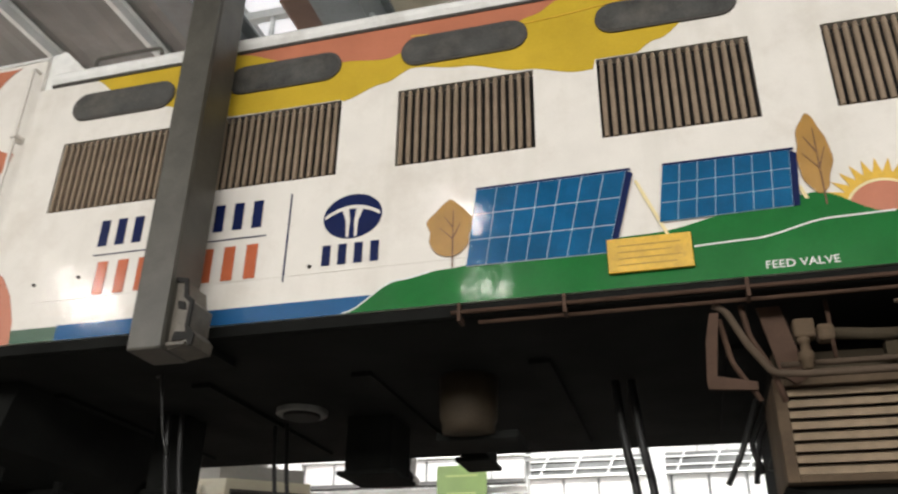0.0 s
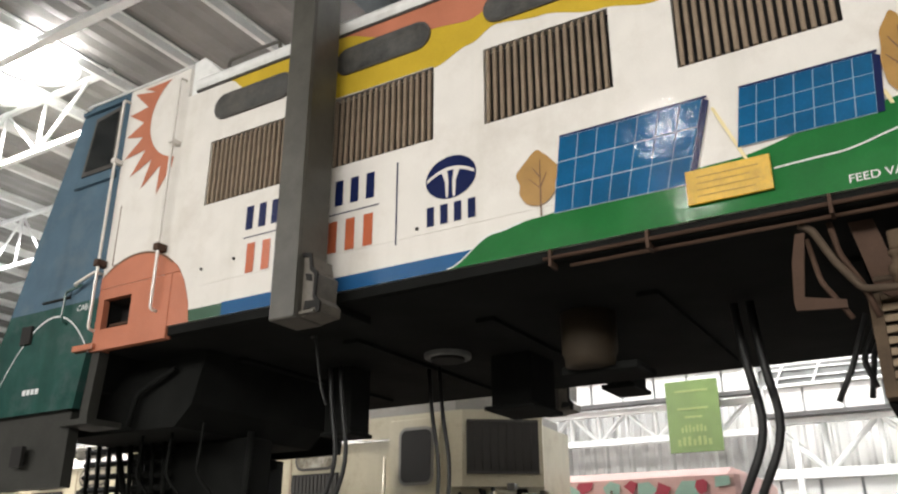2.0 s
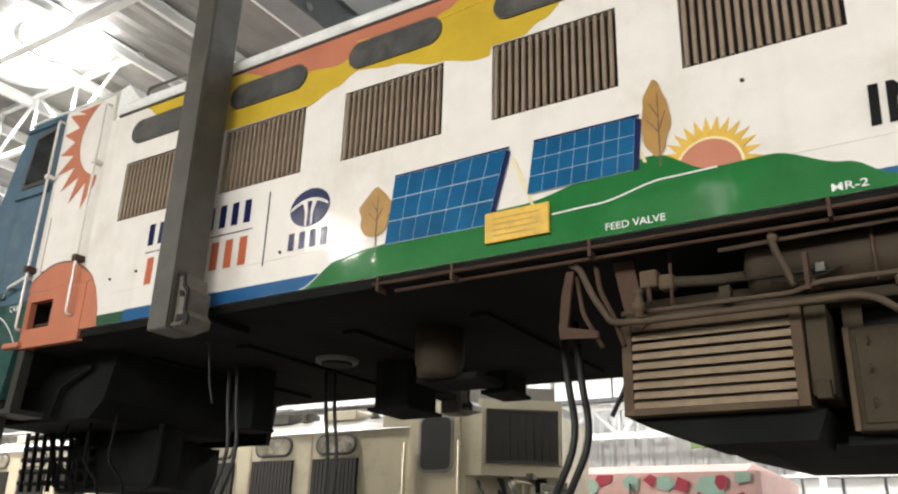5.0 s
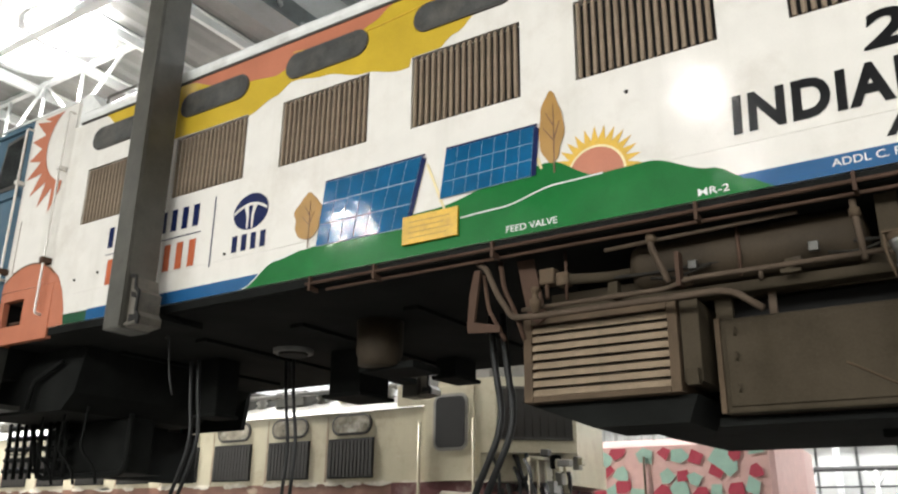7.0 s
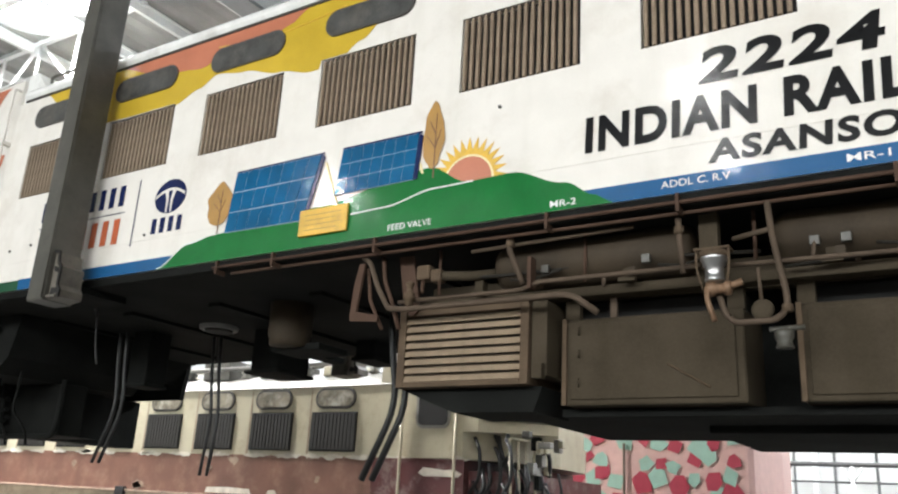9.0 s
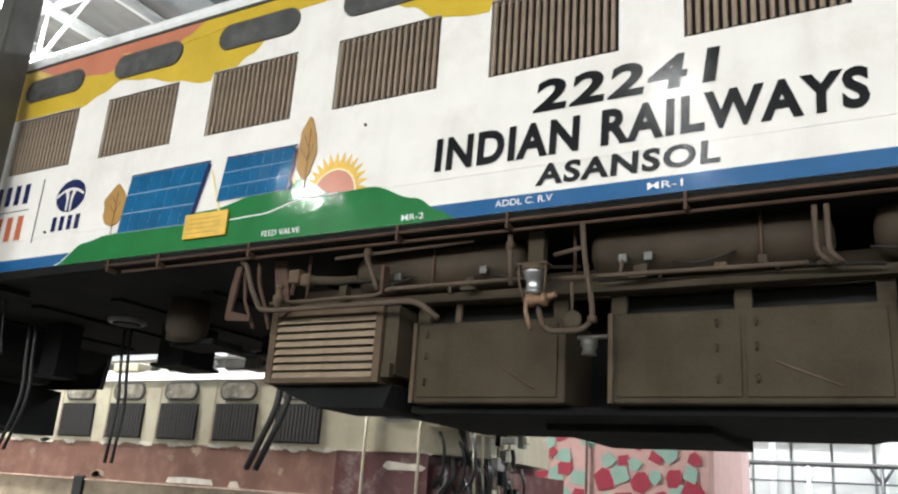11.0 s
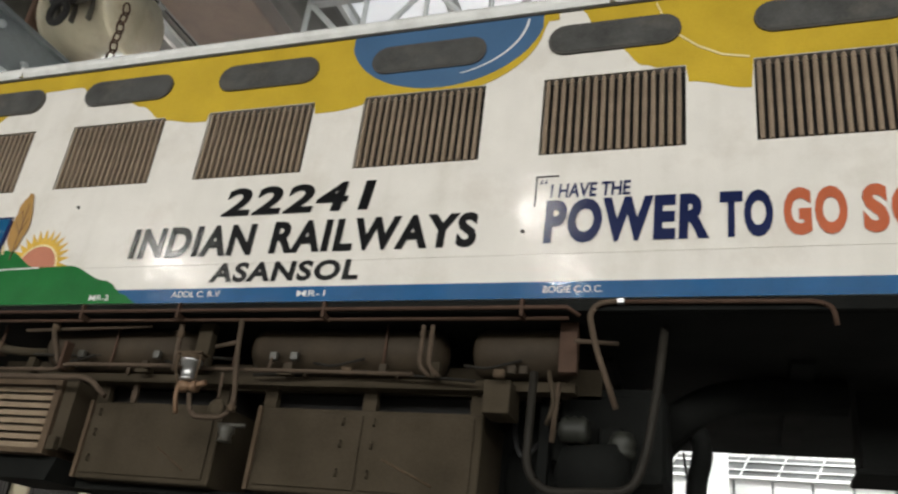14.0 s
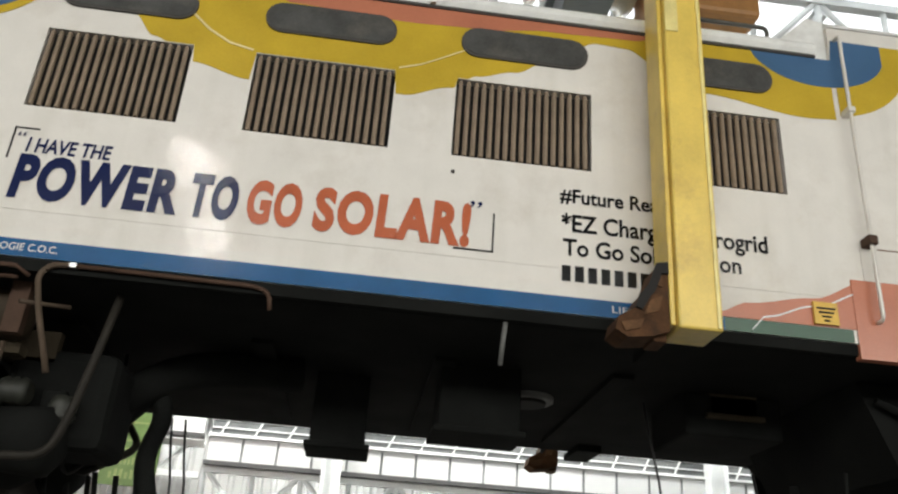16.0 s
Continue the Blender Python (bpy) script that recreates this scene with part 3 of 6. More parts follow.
    # printed solar panels
    def solar(tl, tr, br, bl, cols, rws, leg):
        p = part("solar_panel_art", flat([tl, tr, br, bl], -0.011, 0.004), GRID, t, "printed blue solar panel")
        mix = lambda u, w: ((tl[0] * (1 - u) + tr[0] * u) * (1 - w) + (bl[0] * (1 - u) + br[0] * u) * w, (tl[1] * (1 - u) + tr[1] * u) * (1 - w) + (bl[1] * (1 - u) + br[1] * u) * w)
        for i in range(cols):
            for j in range(rws):
                g = 0.022
                q = [mix((i + a) / cols, (j + b) / rws) for a, b in ((g, g), (1 - g, g), (1 - g, 1 - g), (g, 1 - g))]
                part("cell", flat(q, -0.0135, 0.0025), CELL, p)
        part("panel_edge", flat([tr, (tr[0] + 0.03, tr[1] - 0.02), (br[0] + 0.03, br[1] + 0.0), br], -0.0125, 0.004), NAVY, p)
        part("panel_edge", flat([(tl[0], tl[1] + 0.012), (tr[0] + 0.02, tr[1] + 0.012), (tr[0] + 0.02, tr[1]), tl], -0.0126, 0.004), NAVY, p)
        a, b = leg
        part("prop", flat([(a[0], a[1]), (a[0] + 0.016, a[1]), (b[0] + 0.016, b[1]), (b[0], b[1])], -0.0098, 0.003), HALO, p)

    solar((2.985, 3.785), (3.73, 3.79), (3.62, 3.36), (2.935, 3.365), 7, 3, ((3.76, 3.73), (3.885, 3.42)))
    solar((3.9, 3.79), (4.47, 3.79), (4.445, 3.5), (3.86, 3.49), 7, 3, ((4.478, 3.6), (4.5, 3.53)))
    # ochre trees
    for cx, z0, z1, wd, lobe in ((2.85, 3.43, 3.75, 0.235, 0.4), (4.57, 3.55, 3.98, 0.145, 2.1)):
        pts = []
        for k in range(48):
            a = math.tau * k / 48
            zz = math.sin(a)
            bulge = 1 + 0.09 * math.sin(5 * a + lobe) + 0.05 * math.sin(9 * a + 2 * lobe)
            pts.append((cx + wd / 2 * bulge * math.cos(a) * (1.0 if zz < 0 else 1 - 0.5 * zz * zz), (z0 + z1) / 2 + (z1 - z0) / 2 * zz * (0.97 + 0.03 * bulge)))
        tr = part("tree_art", flat(pts, -0.0095, 0.003), OCHRE, t, "ochre painted tree")
        bm = bmesh.new()
        h = z1 - z0
        for pa, pb in (((cx + 0.01, z0 - 0.06), (cx + 0.015, z0 + 0.8 * h)), ((cx + 0.01, z0 + 0.3 * h), (cx - 0.05, z0 + 0.5 * h)), ((cx + 0.01, z0 + 0.3 * h), (cx + 0.05, z0 + 0.55 * h)), ((cx + 0.01, z0 + 0.5 * h), (cx - 0.03, z0 + 0.7 * h))):
            prism([pa, (pa[0] + 0.008, pa[1]), (pb[0] + 0.004, pb[1]), pb], "y", -0.0118, -0.0096, bm)
        part("leaf_vein", bm, TREEVEIN, tr)
    # rising sun
    star = []
    for k in range(31):
        a = radians(-10 + 200 * k / 30)
        rr = 0.245 if k % 2 else 0.17
        star.append((4.815 + rr * math.cos(a), 3.455 + rr * math.sin(a)))
    part("sun_halo", flat(star, -0.0042, 0.002), PLATEYELLOW, t, "yellow painted sun rays")
    part("sun_disc", flat(arc(4.815, 3.43, 0.15, 0, 180), -0.0051, 0.002), CORAL, t, "coral painted sun")

    part("sun_rim", flat(arc(4.815, 3.43, 0.163, 0, 180), -0.0047, 0.0018), HALO, t, "pale painted sun rim")

    # swooshes along the window line
    def above_louvres(knots):
        """The lower edge of a swoosh: it runs down between the louvres, not over them."""
        def edge(x):
            z = smooth_curve(knots, x)
            over = any(v - 0.004 < x < v + VW + 0.004 for v in VENTS)
            return max(z, VZ1 + 0.004) if over else z
        return edge

    yup = lambda x: TOP - 0.001
    ylow = [(0.5, 4.94), (0.63, 4.85), (1.0, 4.66), (1.4, 4.5), (2.2, 4.48), (2.45, 4.56), (2.62, 4.635), (2.9, 4.59), (3.25, 4.5), (3.55, 4.43), (3.75, 4.44), (3.95, 4.56), (4.15, 4.69), (4.38, 4.82), (4.66, 4.825), (4.84, 4.7), (5.1, 4.66), (5.25, 4.6), (5.46, 4.47), (5.73, 4.43), (6.3, 4.4), (6.7, 4.41), (7.0, 4.45), (7.5, 4.75), (8.05, 4.93)]
    part("swoosh", band(above_louvres(ylow), yup, 0.5, 8.05, -0.003, 500), YELLOW, t, "mustard-yellow painted swoosh")
    ylow2 = [(8.2, 4.94), (8.27, 4.82), (8.4, 4.66), (8.54, 4.52), (8.77, 4.385), (9.07, 4.315), (9.9, 4.34), (10.15, 4.42), (10.3, 4.52), (10.5, 4.575), (10.75, 4.72), (10.97, 4.85), (11.15, 4.84), (11.35, 4.73), (11.6, 4.6), (12.2, 4.52), (12.38, 4.53)]
    part("swoosh", band(above_louvres(ylow2), yup, 8.2, 12.38, -0.003, 300), YELLOW, t, "mustard-yellow painted swoosh")
    clow = [(1.5, 4.945), (1.85, 4.84), (2.2, 4.76), (2.45, 4.73), (2.6, 4.77), (3.1, 4.785), (3.3, 4.86), (3.46, 4.945)]
    part("swoosh", band(lambda x: smooth_curve(clow, x), yup, 1.5, 3.46, -0.0045, 60), CORAL, t, "coral painted swoosh")
    clow2 = [(9.1, 4.945), (9.22, 4.86), (9.9, 4.83), (10.3, 4.845), (10.7, 4.89), (11.2, 4.905), (11.35, 4.945)]
    part("swoosh", band(lambda x: smooth_curve(clow2, x), yup, 9.1, 11.35, -0.0045, 60), CORAL, t, "coral painted swoosh")
    ring_low = lambda x: 4.96 - math.sqrt(max(0.0, 0.45 ** 2 - ((x - 7.37) * 0.73) ** 2))
    part("swoosh", band(lambda x: max(ring_low(x) - 0.06, VZ1 + 0.003), yup, 6.9, 8.06, -0.004, 60), YELLOW, t)
    part("blue_cloud", band(lambda x: max(ring_low(x), VZ1 + 0.006), yup, 6.77, 7.97, -0.0055, 60), SKYBLUE, t, "slate-blue painted disc")
    wl = [(7.37 + 0.4 * 1.3 * math.cos(a), 4.95 + 0.37 * math.sin(a)) for a in [radians(-75 + 72 * k / 14) for k in range(15)]]
    part("swoosh_line", flat(wl + [(x - 0.012, z + 0.004) for x, z in wl[::-1]], -0.0075), WHITEINK, t)
    ring2 = lambda x: 5.02 - math.sqrt(max(0.0, 0.27 ** 2 - ((x - 12.31) * 0.64) ** 2))
    ring3 = lambda x: 5.02 - math.sqrt(max(0.0, 0.46 ** 2 - ((x - 12.36) * 0.9) ** 2))
    yup2 = lambda x: TOP - 0.001 if x < 12.41 else 5.1
    part("blue_cloud", band(ring2, yup2, 11.9, 12.72, -0.0055, 40), SKYBLUE, t, "slate-blue painted disc")
    part("swoosh", band(ring3, yup2, 12.41, 12.85, -0.0032, 30), YELLOW, t, "mustard-yellow painted ring")
    for run in ([(8.6, 4.93), (8.64, 4.82), (8.72, 4.69), (8.82, 4.6), (8.94, 4.53), (9.07, 4.5)], [(9.86, 4.505), (9.98, 4.545), (10.1, 4.61), (10.22, 4.68), (10.34, 4.73)]):
        part("swoosh_line", flat(run + [(x + 0.006, z + 0.011) for x, z in run[::-1]], -0.0065), HALO, t)
    curl2 = lambda x: 4.86 - 0.05 * math.sin((x - 2.6) / 1.2 * math.pi)
    part("swoosh_line", band(lambda x: curl2(x), lambda x: curl2(x) + 0.008, 2.6, 3.8, -0.0065, 30), PLATEYELLOW, t)

    # writing
    lettering("22241", 6.1, 3.735, 0.98, 0.17, -0.005, BLACKINK, t, slant=0.1, bold=0.034, spacing=1.12)
    lettering("INDIAN", 5.51, 3.48, 0.86, 0.18, -0.005, BLACKINK, t, slant=0.04, bold=0.04, spacing=1.12)
    lettering("RAILWAYS", 6.48, 3.485, 1.225, 0.18, -0.005, BLACKINK, t, slant=0.04, bold=0.04, spacing=1.12)
    lettering("ASANSOL", 6.13, 3.31, 0.935, 0.108, -0.005, BLACKINK, t, slant=0.06, bold=0.036, spacing=1.12)
    lettering("I HAVE THE", 8.08, 3.735, 0.41, 0.078, -0.005, NAVY, t, slant=0.1, bold=0.02)
    for word, wx, ww, ink in (("POWER", 8.06, 0.8, NAVY), ("TO", 8.91, 0.235, NAVY), ("GO", 9.19, 0.27, ORANGE), ("SOLAR!", 9.52, 0.79, ORANGE)):
        lettering(word, wx, 3.492, ww, 0.215, -0.005, ink, t, slant=0.04, bold=0.05, spacing=1.14)
    lettering("\u201c", 8.025, 3.765, 0.04, 0.08, -0.005, NAVY, t, slant=0.2)
    lettering("\u201d", 10.3, 3.63, 0.065, 0.11, -0.005, NAVY, t, slant=0.2)
    part("quote_bracket", prism([(8.0, 3.69), (8.008, 3.69), (8.008, 3.86), (8.12, 3.86), (8.12, 3.868), (8.0, 3.868)], "y", -0.005, -0.002), BLACKINK, t)
    part("quote_bracket", prism([(10.23, 3.462), (10.432, 3.462), (10.432, 3.68), (10.424, 3.68), (10.424, 3.47), (10.23, 3.47)], "y", -0.005, -0.002), BLACKINK, t)
    lettering("#Future Ready", 10.77, 3.795, 0.63, 0.08, -0.005, BLACKINK, t, bold=0.02)
    lettering("*EZ Charge *Microgrid", 10.78, 3.63, 1.105, 0.095, -0.005, BLACKINK, t, bold=0.02)
    lettering("To Go Solar Log on", 10.79, 3.495, 0.94, 0.09, -0.005, BLACKINK, t, bold=0.02)
    for k in range(11):
        part("number_bar", boxes((10.785 + 0.068 * k, 10.83 + 0.068 * k, -0.005, -0.002, 3.352, 3.436)), BLACKINK, t)
    for text, x0, x1, z in (("FEED VALVE", 4.29, 4.59, 3.208), ("MR-2", 5.32, 5.465, 3.2), ("ADDL C. R.V", 5.905, 6.23, 3.213), ("MR-1", 6.72, 6.89, 3.207), ("BOGIE C.O.C.", 8.08, 8.37, 3.207), ("LIFT HERE", 11.04, 11.35, 3.205)):
        lettering(text, x0, z, x1 - x0, 0.036, -0.0085, WHITEINK, t, bold=0.004)
    # sponsor's name and mark, as plain shapes
    def bars(x, z, n, w, h, gap, mat):
        for k in range(n):
            part("logo_bar", boxes((x + k * (w + gap), x + k * (w + gap) + w, -0.005, -0.002, z, z + h)), mat, t)
    bars(0.77, 3.73, 4, 0.058, 0.165, 0.052, NAVY)
    bars(1.27, 3.73, 5, 0.058, 0.165, 0.058, NAVY)
    bars(0.8, 3.43, 8, 0.066, 0.2, 0.066, ORANGE)
    bars(2.165, 3.455, 4, 0.046, 0.115, 0.042, NAVY)
    part("logo_rule", boxes((0.76, 1.83, -0.005, -0.002, 3.672, 3.678), (1.953, 1.961, -0.005, -0.002, 3.39, 3.91)), NAVY, t)
    mark = [(2.32 + 0.163 * math.cos(math.tau * k / 36), 3.728 + 0.13 * math.sin(math.tau * k / 36)) for k in range(36)]
    lg = part("logo_mark", flat(mark, -0.005, 0.003), NAVY, t, "navy oval mark")
    sweep = lambda x: 3.79 - 2.2 * (x - 2.32) ** 2
    part("mark_line", band(lambda x: sweep(x) - 0.02, sweep, 2.168, 2.472, -0.0078, 20), WHITE, lg)
    for sgn in (-1, 1):
        part("mark_line", flat([(2.32 + sgn * u, z) for u, z in ((0.016, 3.604), (0.012, 3.7), (0.022, 3.768), (0.06, 3.768), (0.034, 3.7), (0.03, 3.607))], -0.0076, 0.0024), WHITE, lg)
    # yellow maker's plate with bars of writing
    pl = part("data_plate", boxes((3.612, 3.992, -0.028, -0.012, 3.247, 3.42), bevel=0.004), PLATEYELLOW, t, "yellow enamelled plate with faint writing")
    part("plate_writing", boxes(*[(3.66, 3.66 + w, -0.0295, -0.0282, 3.28 + 0.032 * k, 3.286 + 0.032 * k) for k, w in enumerate((0.26, 0.28, 0.24, 0.28))]), PLATEINK, pl)
    part("data_plate", boxes((12.09, 12.22, -0.02, -0.006, 3.26, 3.38)), PLATEYELLOW, t, "small yellow warning plate")
    part("warning_writing", boxes(*[(12.155 - w / 2, 12.155 + w / 2, -0.023, -0.0205, 3.34 - 0.022 * k, 3.35 - 0.022 * k) for k, w in enumerate((0.1, 0.08, 0.05, 0.03))]), BLACKINK, t)
    part("lift_plate", boxes((1.13, 1.3, -0.02, -0.006, 3.19, 3.4)), CREAM, t)
    for x, z in ((0.4, 3.53), (0.69, 3.55), (2.1, 3.46), (10.2, 3.9), (5.0, 3.85), (7.95, 3.55)):
        part("bolt_head", lathe(bmesh.new(), [(0.01, 0.0), (0.01, -0.01), (0.005, -0.014)], (x, 0, z), "y", 8), GASKET, t)
    # coral foot of the cab doors
    part("coral_art", flat([(0.05, SILL), (0.33, SILL), (0.31, 3.32), (0.25, 3.48), (0.17, 3.6), (0.05, 3.69)], -0.0035), CORAL, t, "coral painted disc")
    clow3 = [(11.58, 3.27), (11.75, 3.34), (12.1, 3.4), (12.4, 3.52)]
    part("coral_art", band(lambda x: 3.252, lambda x: smooth_curve(clow3, x), 11.58, 12.4, -0.0042, 16), CORAL, t, "coral painted wave")
    line3 = lambda x: smooth_curve([(11.75, 3.19), (11.84, 3.27), (12.1, 3.35), (12.4, 3.46)], x)
    part("wave_line", band(line3, lambda x: line3(x) + 0.009, 11.76, 12.4, -0.0065, 20), WHITEINK, t)
    return t


LOCO = locomotive()


SOOTGREY = material("sooty_grey_skirt_steel", (0.03, 0.03, 0.026), 0.6, grain=0.35, scale=4, spec=0.3)


def cab(s, x_at):
    """One driver's cab; x_at turns the distance out from the body's end into x."""
    X = x_at
    left = s < 0
    t = LOCO
    TOPZ = 5.2
    # door panel and its roof
    w0, w1 = sorted((X(0.0), X(0.66)))
    part("cab_door", boxes((w0, w1, 0.0, 0.05, 3.72, TOPZ)), WHITE, t, "white cab door panel with painted sun")
    h0, h1 = sorted((X(0.31), X(0.6)))
    lower = plate_with_holes([min(w0, X(-0.08)), h0, h1, max(w1, X(-0.08))], [3.1, 3.25, 3.47, 3.55 if left else 3.53], lambda i, j: i == 1 and j == 1)
    bmesh.ops.translate(lower, vec=(0, -0.008, 0), verts=lower.verts[:])
    part("door_sill_panel", lower, CORAL, t, "coral painted door sill with a foot hole")
    part("door_foot", boxes((w0, w1, -0.006, 0.05, 3.552 if left else 3.532, 3.718)), WHITE, t)
    if left:
        dome = [(x, min(z, 3.76)) for x, z in arc(-0.24, 3.2, 0.57, 38, 130, 24)]
        part("coral_disc", flat([(w0, 3.552)] + dome[::-1] + [(0.2, 3.552)], -0.0105, 0.003), CORAL, t, "top of a coral painted disc")
        rim = arc(-0.24, 3.2, 0.57, 50, 128, 20)
        part("disc_line", flat(rim + [(-0.24 + (x + 0.24) * 0.975, 3.2 + (z - 3.2) * 0.975) for x, z in rim[::-1]], -0.0125, 0.0018), TREEVEIN, t)
    part("foot_tread", boxes((h0, h1, 0.06, 0.16, 3.29, 3.305)), RUSTPIPE, t)
    # near-black lining paints the shade inside the foot hole
    part("foot_hole", boxes((h0 - 0.02, h1 + 0.02, 0.17, 0.2, 3.23, 3.49), (h0 - 0.02, h1 + 0.02, 0.05, 0.169, 3.47, 3.49), (h0 - 0.02, h1 + 0.02, 0.05, 0.169, 3.23, 3.245)), DARK, t)
    part("door_seam", boxes((*sorted((X(0.1), X(0.58))), -0.004, -0.001, 3.72, 3.728), (*sorted((X(0.575), X(0.58))), -0.004, -0.001, 3.73, 4.2)), TREEVEIN, t)
    for d, z0, z1 in ((0.035, 3.3, 5.1), (0.66, 3.25, 5.1)):
        x = X(d)
        rail = part("handrail", rods((rounded([(x, 0.0, z0), (x, -0.06, z0), (x, -0.06, z1), (x, 0.0, z1)], 0.03), 0.011)), WHITE, t, "white painted vertical handrail")
        part("clamp", boxes((x - 0.025, x + 0.025, -0.085, 0.0, 3.72, 3.77), bevel=0.004), RUSTPIPE, rail)
        part("clamp", boxes((x - 0.022, x + 0.022, -0.08, 0.0, 4.55, 4.585), bevel=0.004), WHITE, rail)
    # sun gear on the door
    if left:
        gear = []
        cx, cz = 0.05, 4.85
        for k in range(19):
            a = radians(112 + 148 * k / 18)
            rr = (0.68 if k % 2 else 0.46)
            gear.append((max(cx + rr * math.cos(a), X(0.635)), min(cz + rr * math.sin(a), TOPZ - 0.03)))
        inner = [(x, min(z, TOPZ - 0.03)) for x, z in arc(cx, cz, 0.38, 260, 112, 18)]
        bm = bmesh.new()
        outer_v = [bm.verts.new((x, -0.004, z)) for x, z in gear]
        inner_v = [bm.verts.new((x, -0.004, z)) for x, z in inner[::-1]]
        for k in range(18):
            bm.faces.new((outer_v[k], outer_v[k + 1], inner_v[k + 1], inner_v[k]))
        part("sun_art", bm, CORAL, t, "coral painted sun with spikes")
    # body of the cab: side outline, leaning front
    top_pts = [(X(0.66), 3.5), (X(0.66), TOPZ), (X(1.12), TOPZ), (X(1.22), 5.12), (X(1.72), 3.5)]
    low_pts = [(X(0.66), 3.12), (X(0.66), 3.5), (X(1.72), 3.5), (X(1.82), 3.2), (X(1.8), 2.72), (X(0.78), 2.72), (X(0.72), 3.12)]
    a = part("cab_upper", prism(top_pts, "y", 0.0, WIDTH), CABBLUE, t, "blue painted cab with leaning front")
    b = part("cab_lower", prism(low_pts, "y", 0.0, 0.06), TEAL, t, "dark teal glossy lower cab")
    part("cab_lower", prism(low_pts, "y", WIDTH - 0.06, WIDTH), UNDER, t)
    part("cab_front", prism([(X(1.66), 3.5), (X(1.72), 3.5), (X(1.82), 3.2), (X(1.8), 2.72), (X(1.74), 2.72), (X(1.76), 3.2)], "y", 0.06, WIDTH - 0.06), TEAL, t)
    part("cab_floor", prism([(X(0.66), 3.13), (X(0.66), 3.49), (X(1.64), 3.49), (X(1.7), 2.9), (X(0.9), 2.9)], "y", 0.061, WIDTH - 0.061), UNDER, t)
    if left:
        lettering("CAB-2", X(0.9), 3.43, 0.17, 0.045, -0.004, WHITEINK, t, bold=0.004)
    wx0, wx1 = sorted((X(0.74), X(1.1)))
    lean = [(X(0.74), 4.56), (X(0.74), 5.1), (X(1.04), 5.06), (X(1.12), 4.56)]
    wf = part("cab_window", flat(lean, -0.012, 0.012), GASKET, t, "cab side window in a dark frame")
    cx0 = sum(p[0] for p in lean) / 4
    part("pane", flat([(cx0 + (x - cx0) * 0.82, 4.82 + (z - 4.82) * 0.86) for x, z in lean], -0.015, 0.003), CABGLASS, wf)
    part("drip_rail", boxes((*sorted((X(0.7), X(1.2))), -0.03, 0.0, 5.12, 5.15)), CABBLUE, t)
    part("headstock", prism([(X(0.85), 2.2), (X(0.85), 2.72), (X(1.8), 2.72), (X(1.7), 2.2)], "y", 0.05, 0.13), SOOTGREY, t, "dark grey headstock skirt")
    part("draw_gear_box", prism([(X(0.55), 2.16), (X(0.55), 2.6), (X(1.65), 2.6), (X(1.6), 2.16)], "y", 1.26, 1.78), UNDER, t, "black draw gear casing")
    part("far_headstock", boxes((*sorted((X(1.45), X(1.75))), 1.79, WIDTH - 0.06, 2.16, 2.69)), UNDER, t)
    part("buffer_beam", boxes((*sorted((X(1.68), X(1.74))), 0.131, WIDTH - 0.131, 2.7, 3.1)), SOOTGREY, t)
    for d, z in ((1.45, 3.25), (1.3, 2.35)):
        part("socket_box", boxes((X(d) - 0.06, X(d) + 0.06, -0.02, 0.01, z, z + 0.14)), DARK, t)
    slot0, slot1 = sorted((X(1.0), X(1.32)))
    part("slot_cover", boxes((slot0, slot1, -0.016, 0.0, 3.56, 3.63), bevel=0.005), CABBLUE, t, "flush slot cover")
    part("slot_edge", boxes((slot0, slot1, -0.018, -0.0005, 3.548, 3.558)), DARK, t)
    for k in range(4):
        part("writing_bar", boxes((*sorted((X(1.2 + 0.05 * k), X(1.235 + 0.05 * k))), -0.004, -0.001, 2.86, 2.9)), WHITEINK, t)
    part("window_sill", prism([(X(0.7), 4.46), (X(0.7), 4.53), (X(1.14), 4.53), (X(1.17), 4.46)], "y", -0.03, -0.001), CABBLUE, t, "blue window sill")
    line = lambda x: 3.42 - 1.0 * (x - X(1.15)) ** 2 * 1.6
    l0, l1 = sorted((X(0.7), X(1.75)))
    part("art_line", band(line, lambda x: line(x) + 0.012, l0, l1, -0.004, 24), WHITEINK, t)
    part("step_bar", rods((rounded([(X(0.9), -0.02, 3.62), (X(0.9), -0.06, 3.62), (X(0.68), -0.06, 3.68), (X(0.68), 0.0, 3.68)], 0.02), 0.012)), WHITE, t)
    part("cab_hook", rods((rounded([(X(1.0), 0.0, 3.35), (X(1.0), -0.05, 3.37), (X(1.0), -0.05, 3.58), (X(0.85), -0.03, 3.62)], 0.03), 0.01)), TEAL, t)
    # step bracket below the door
    part("door_step", boxes((*sorted((X(0.62), X(0.84))), -0.04, 0.12, 3.11, 3.155), bevel=0.01), CORAL, t, "pale coral door step")
    part("step_hanger", prism([(X(0.64), 2.62), (X(0.6), 3.1), (X(0.68), 3.1), (X(0.72), 2.62)], "y", 0.02, 0.1), SOOTGREY, t)
    part("step_tread", boxes((*sorted((X(0.6), X(0.9))), 0.0, 0.28, 2.6, 2.64)), SOOTGREY, t)
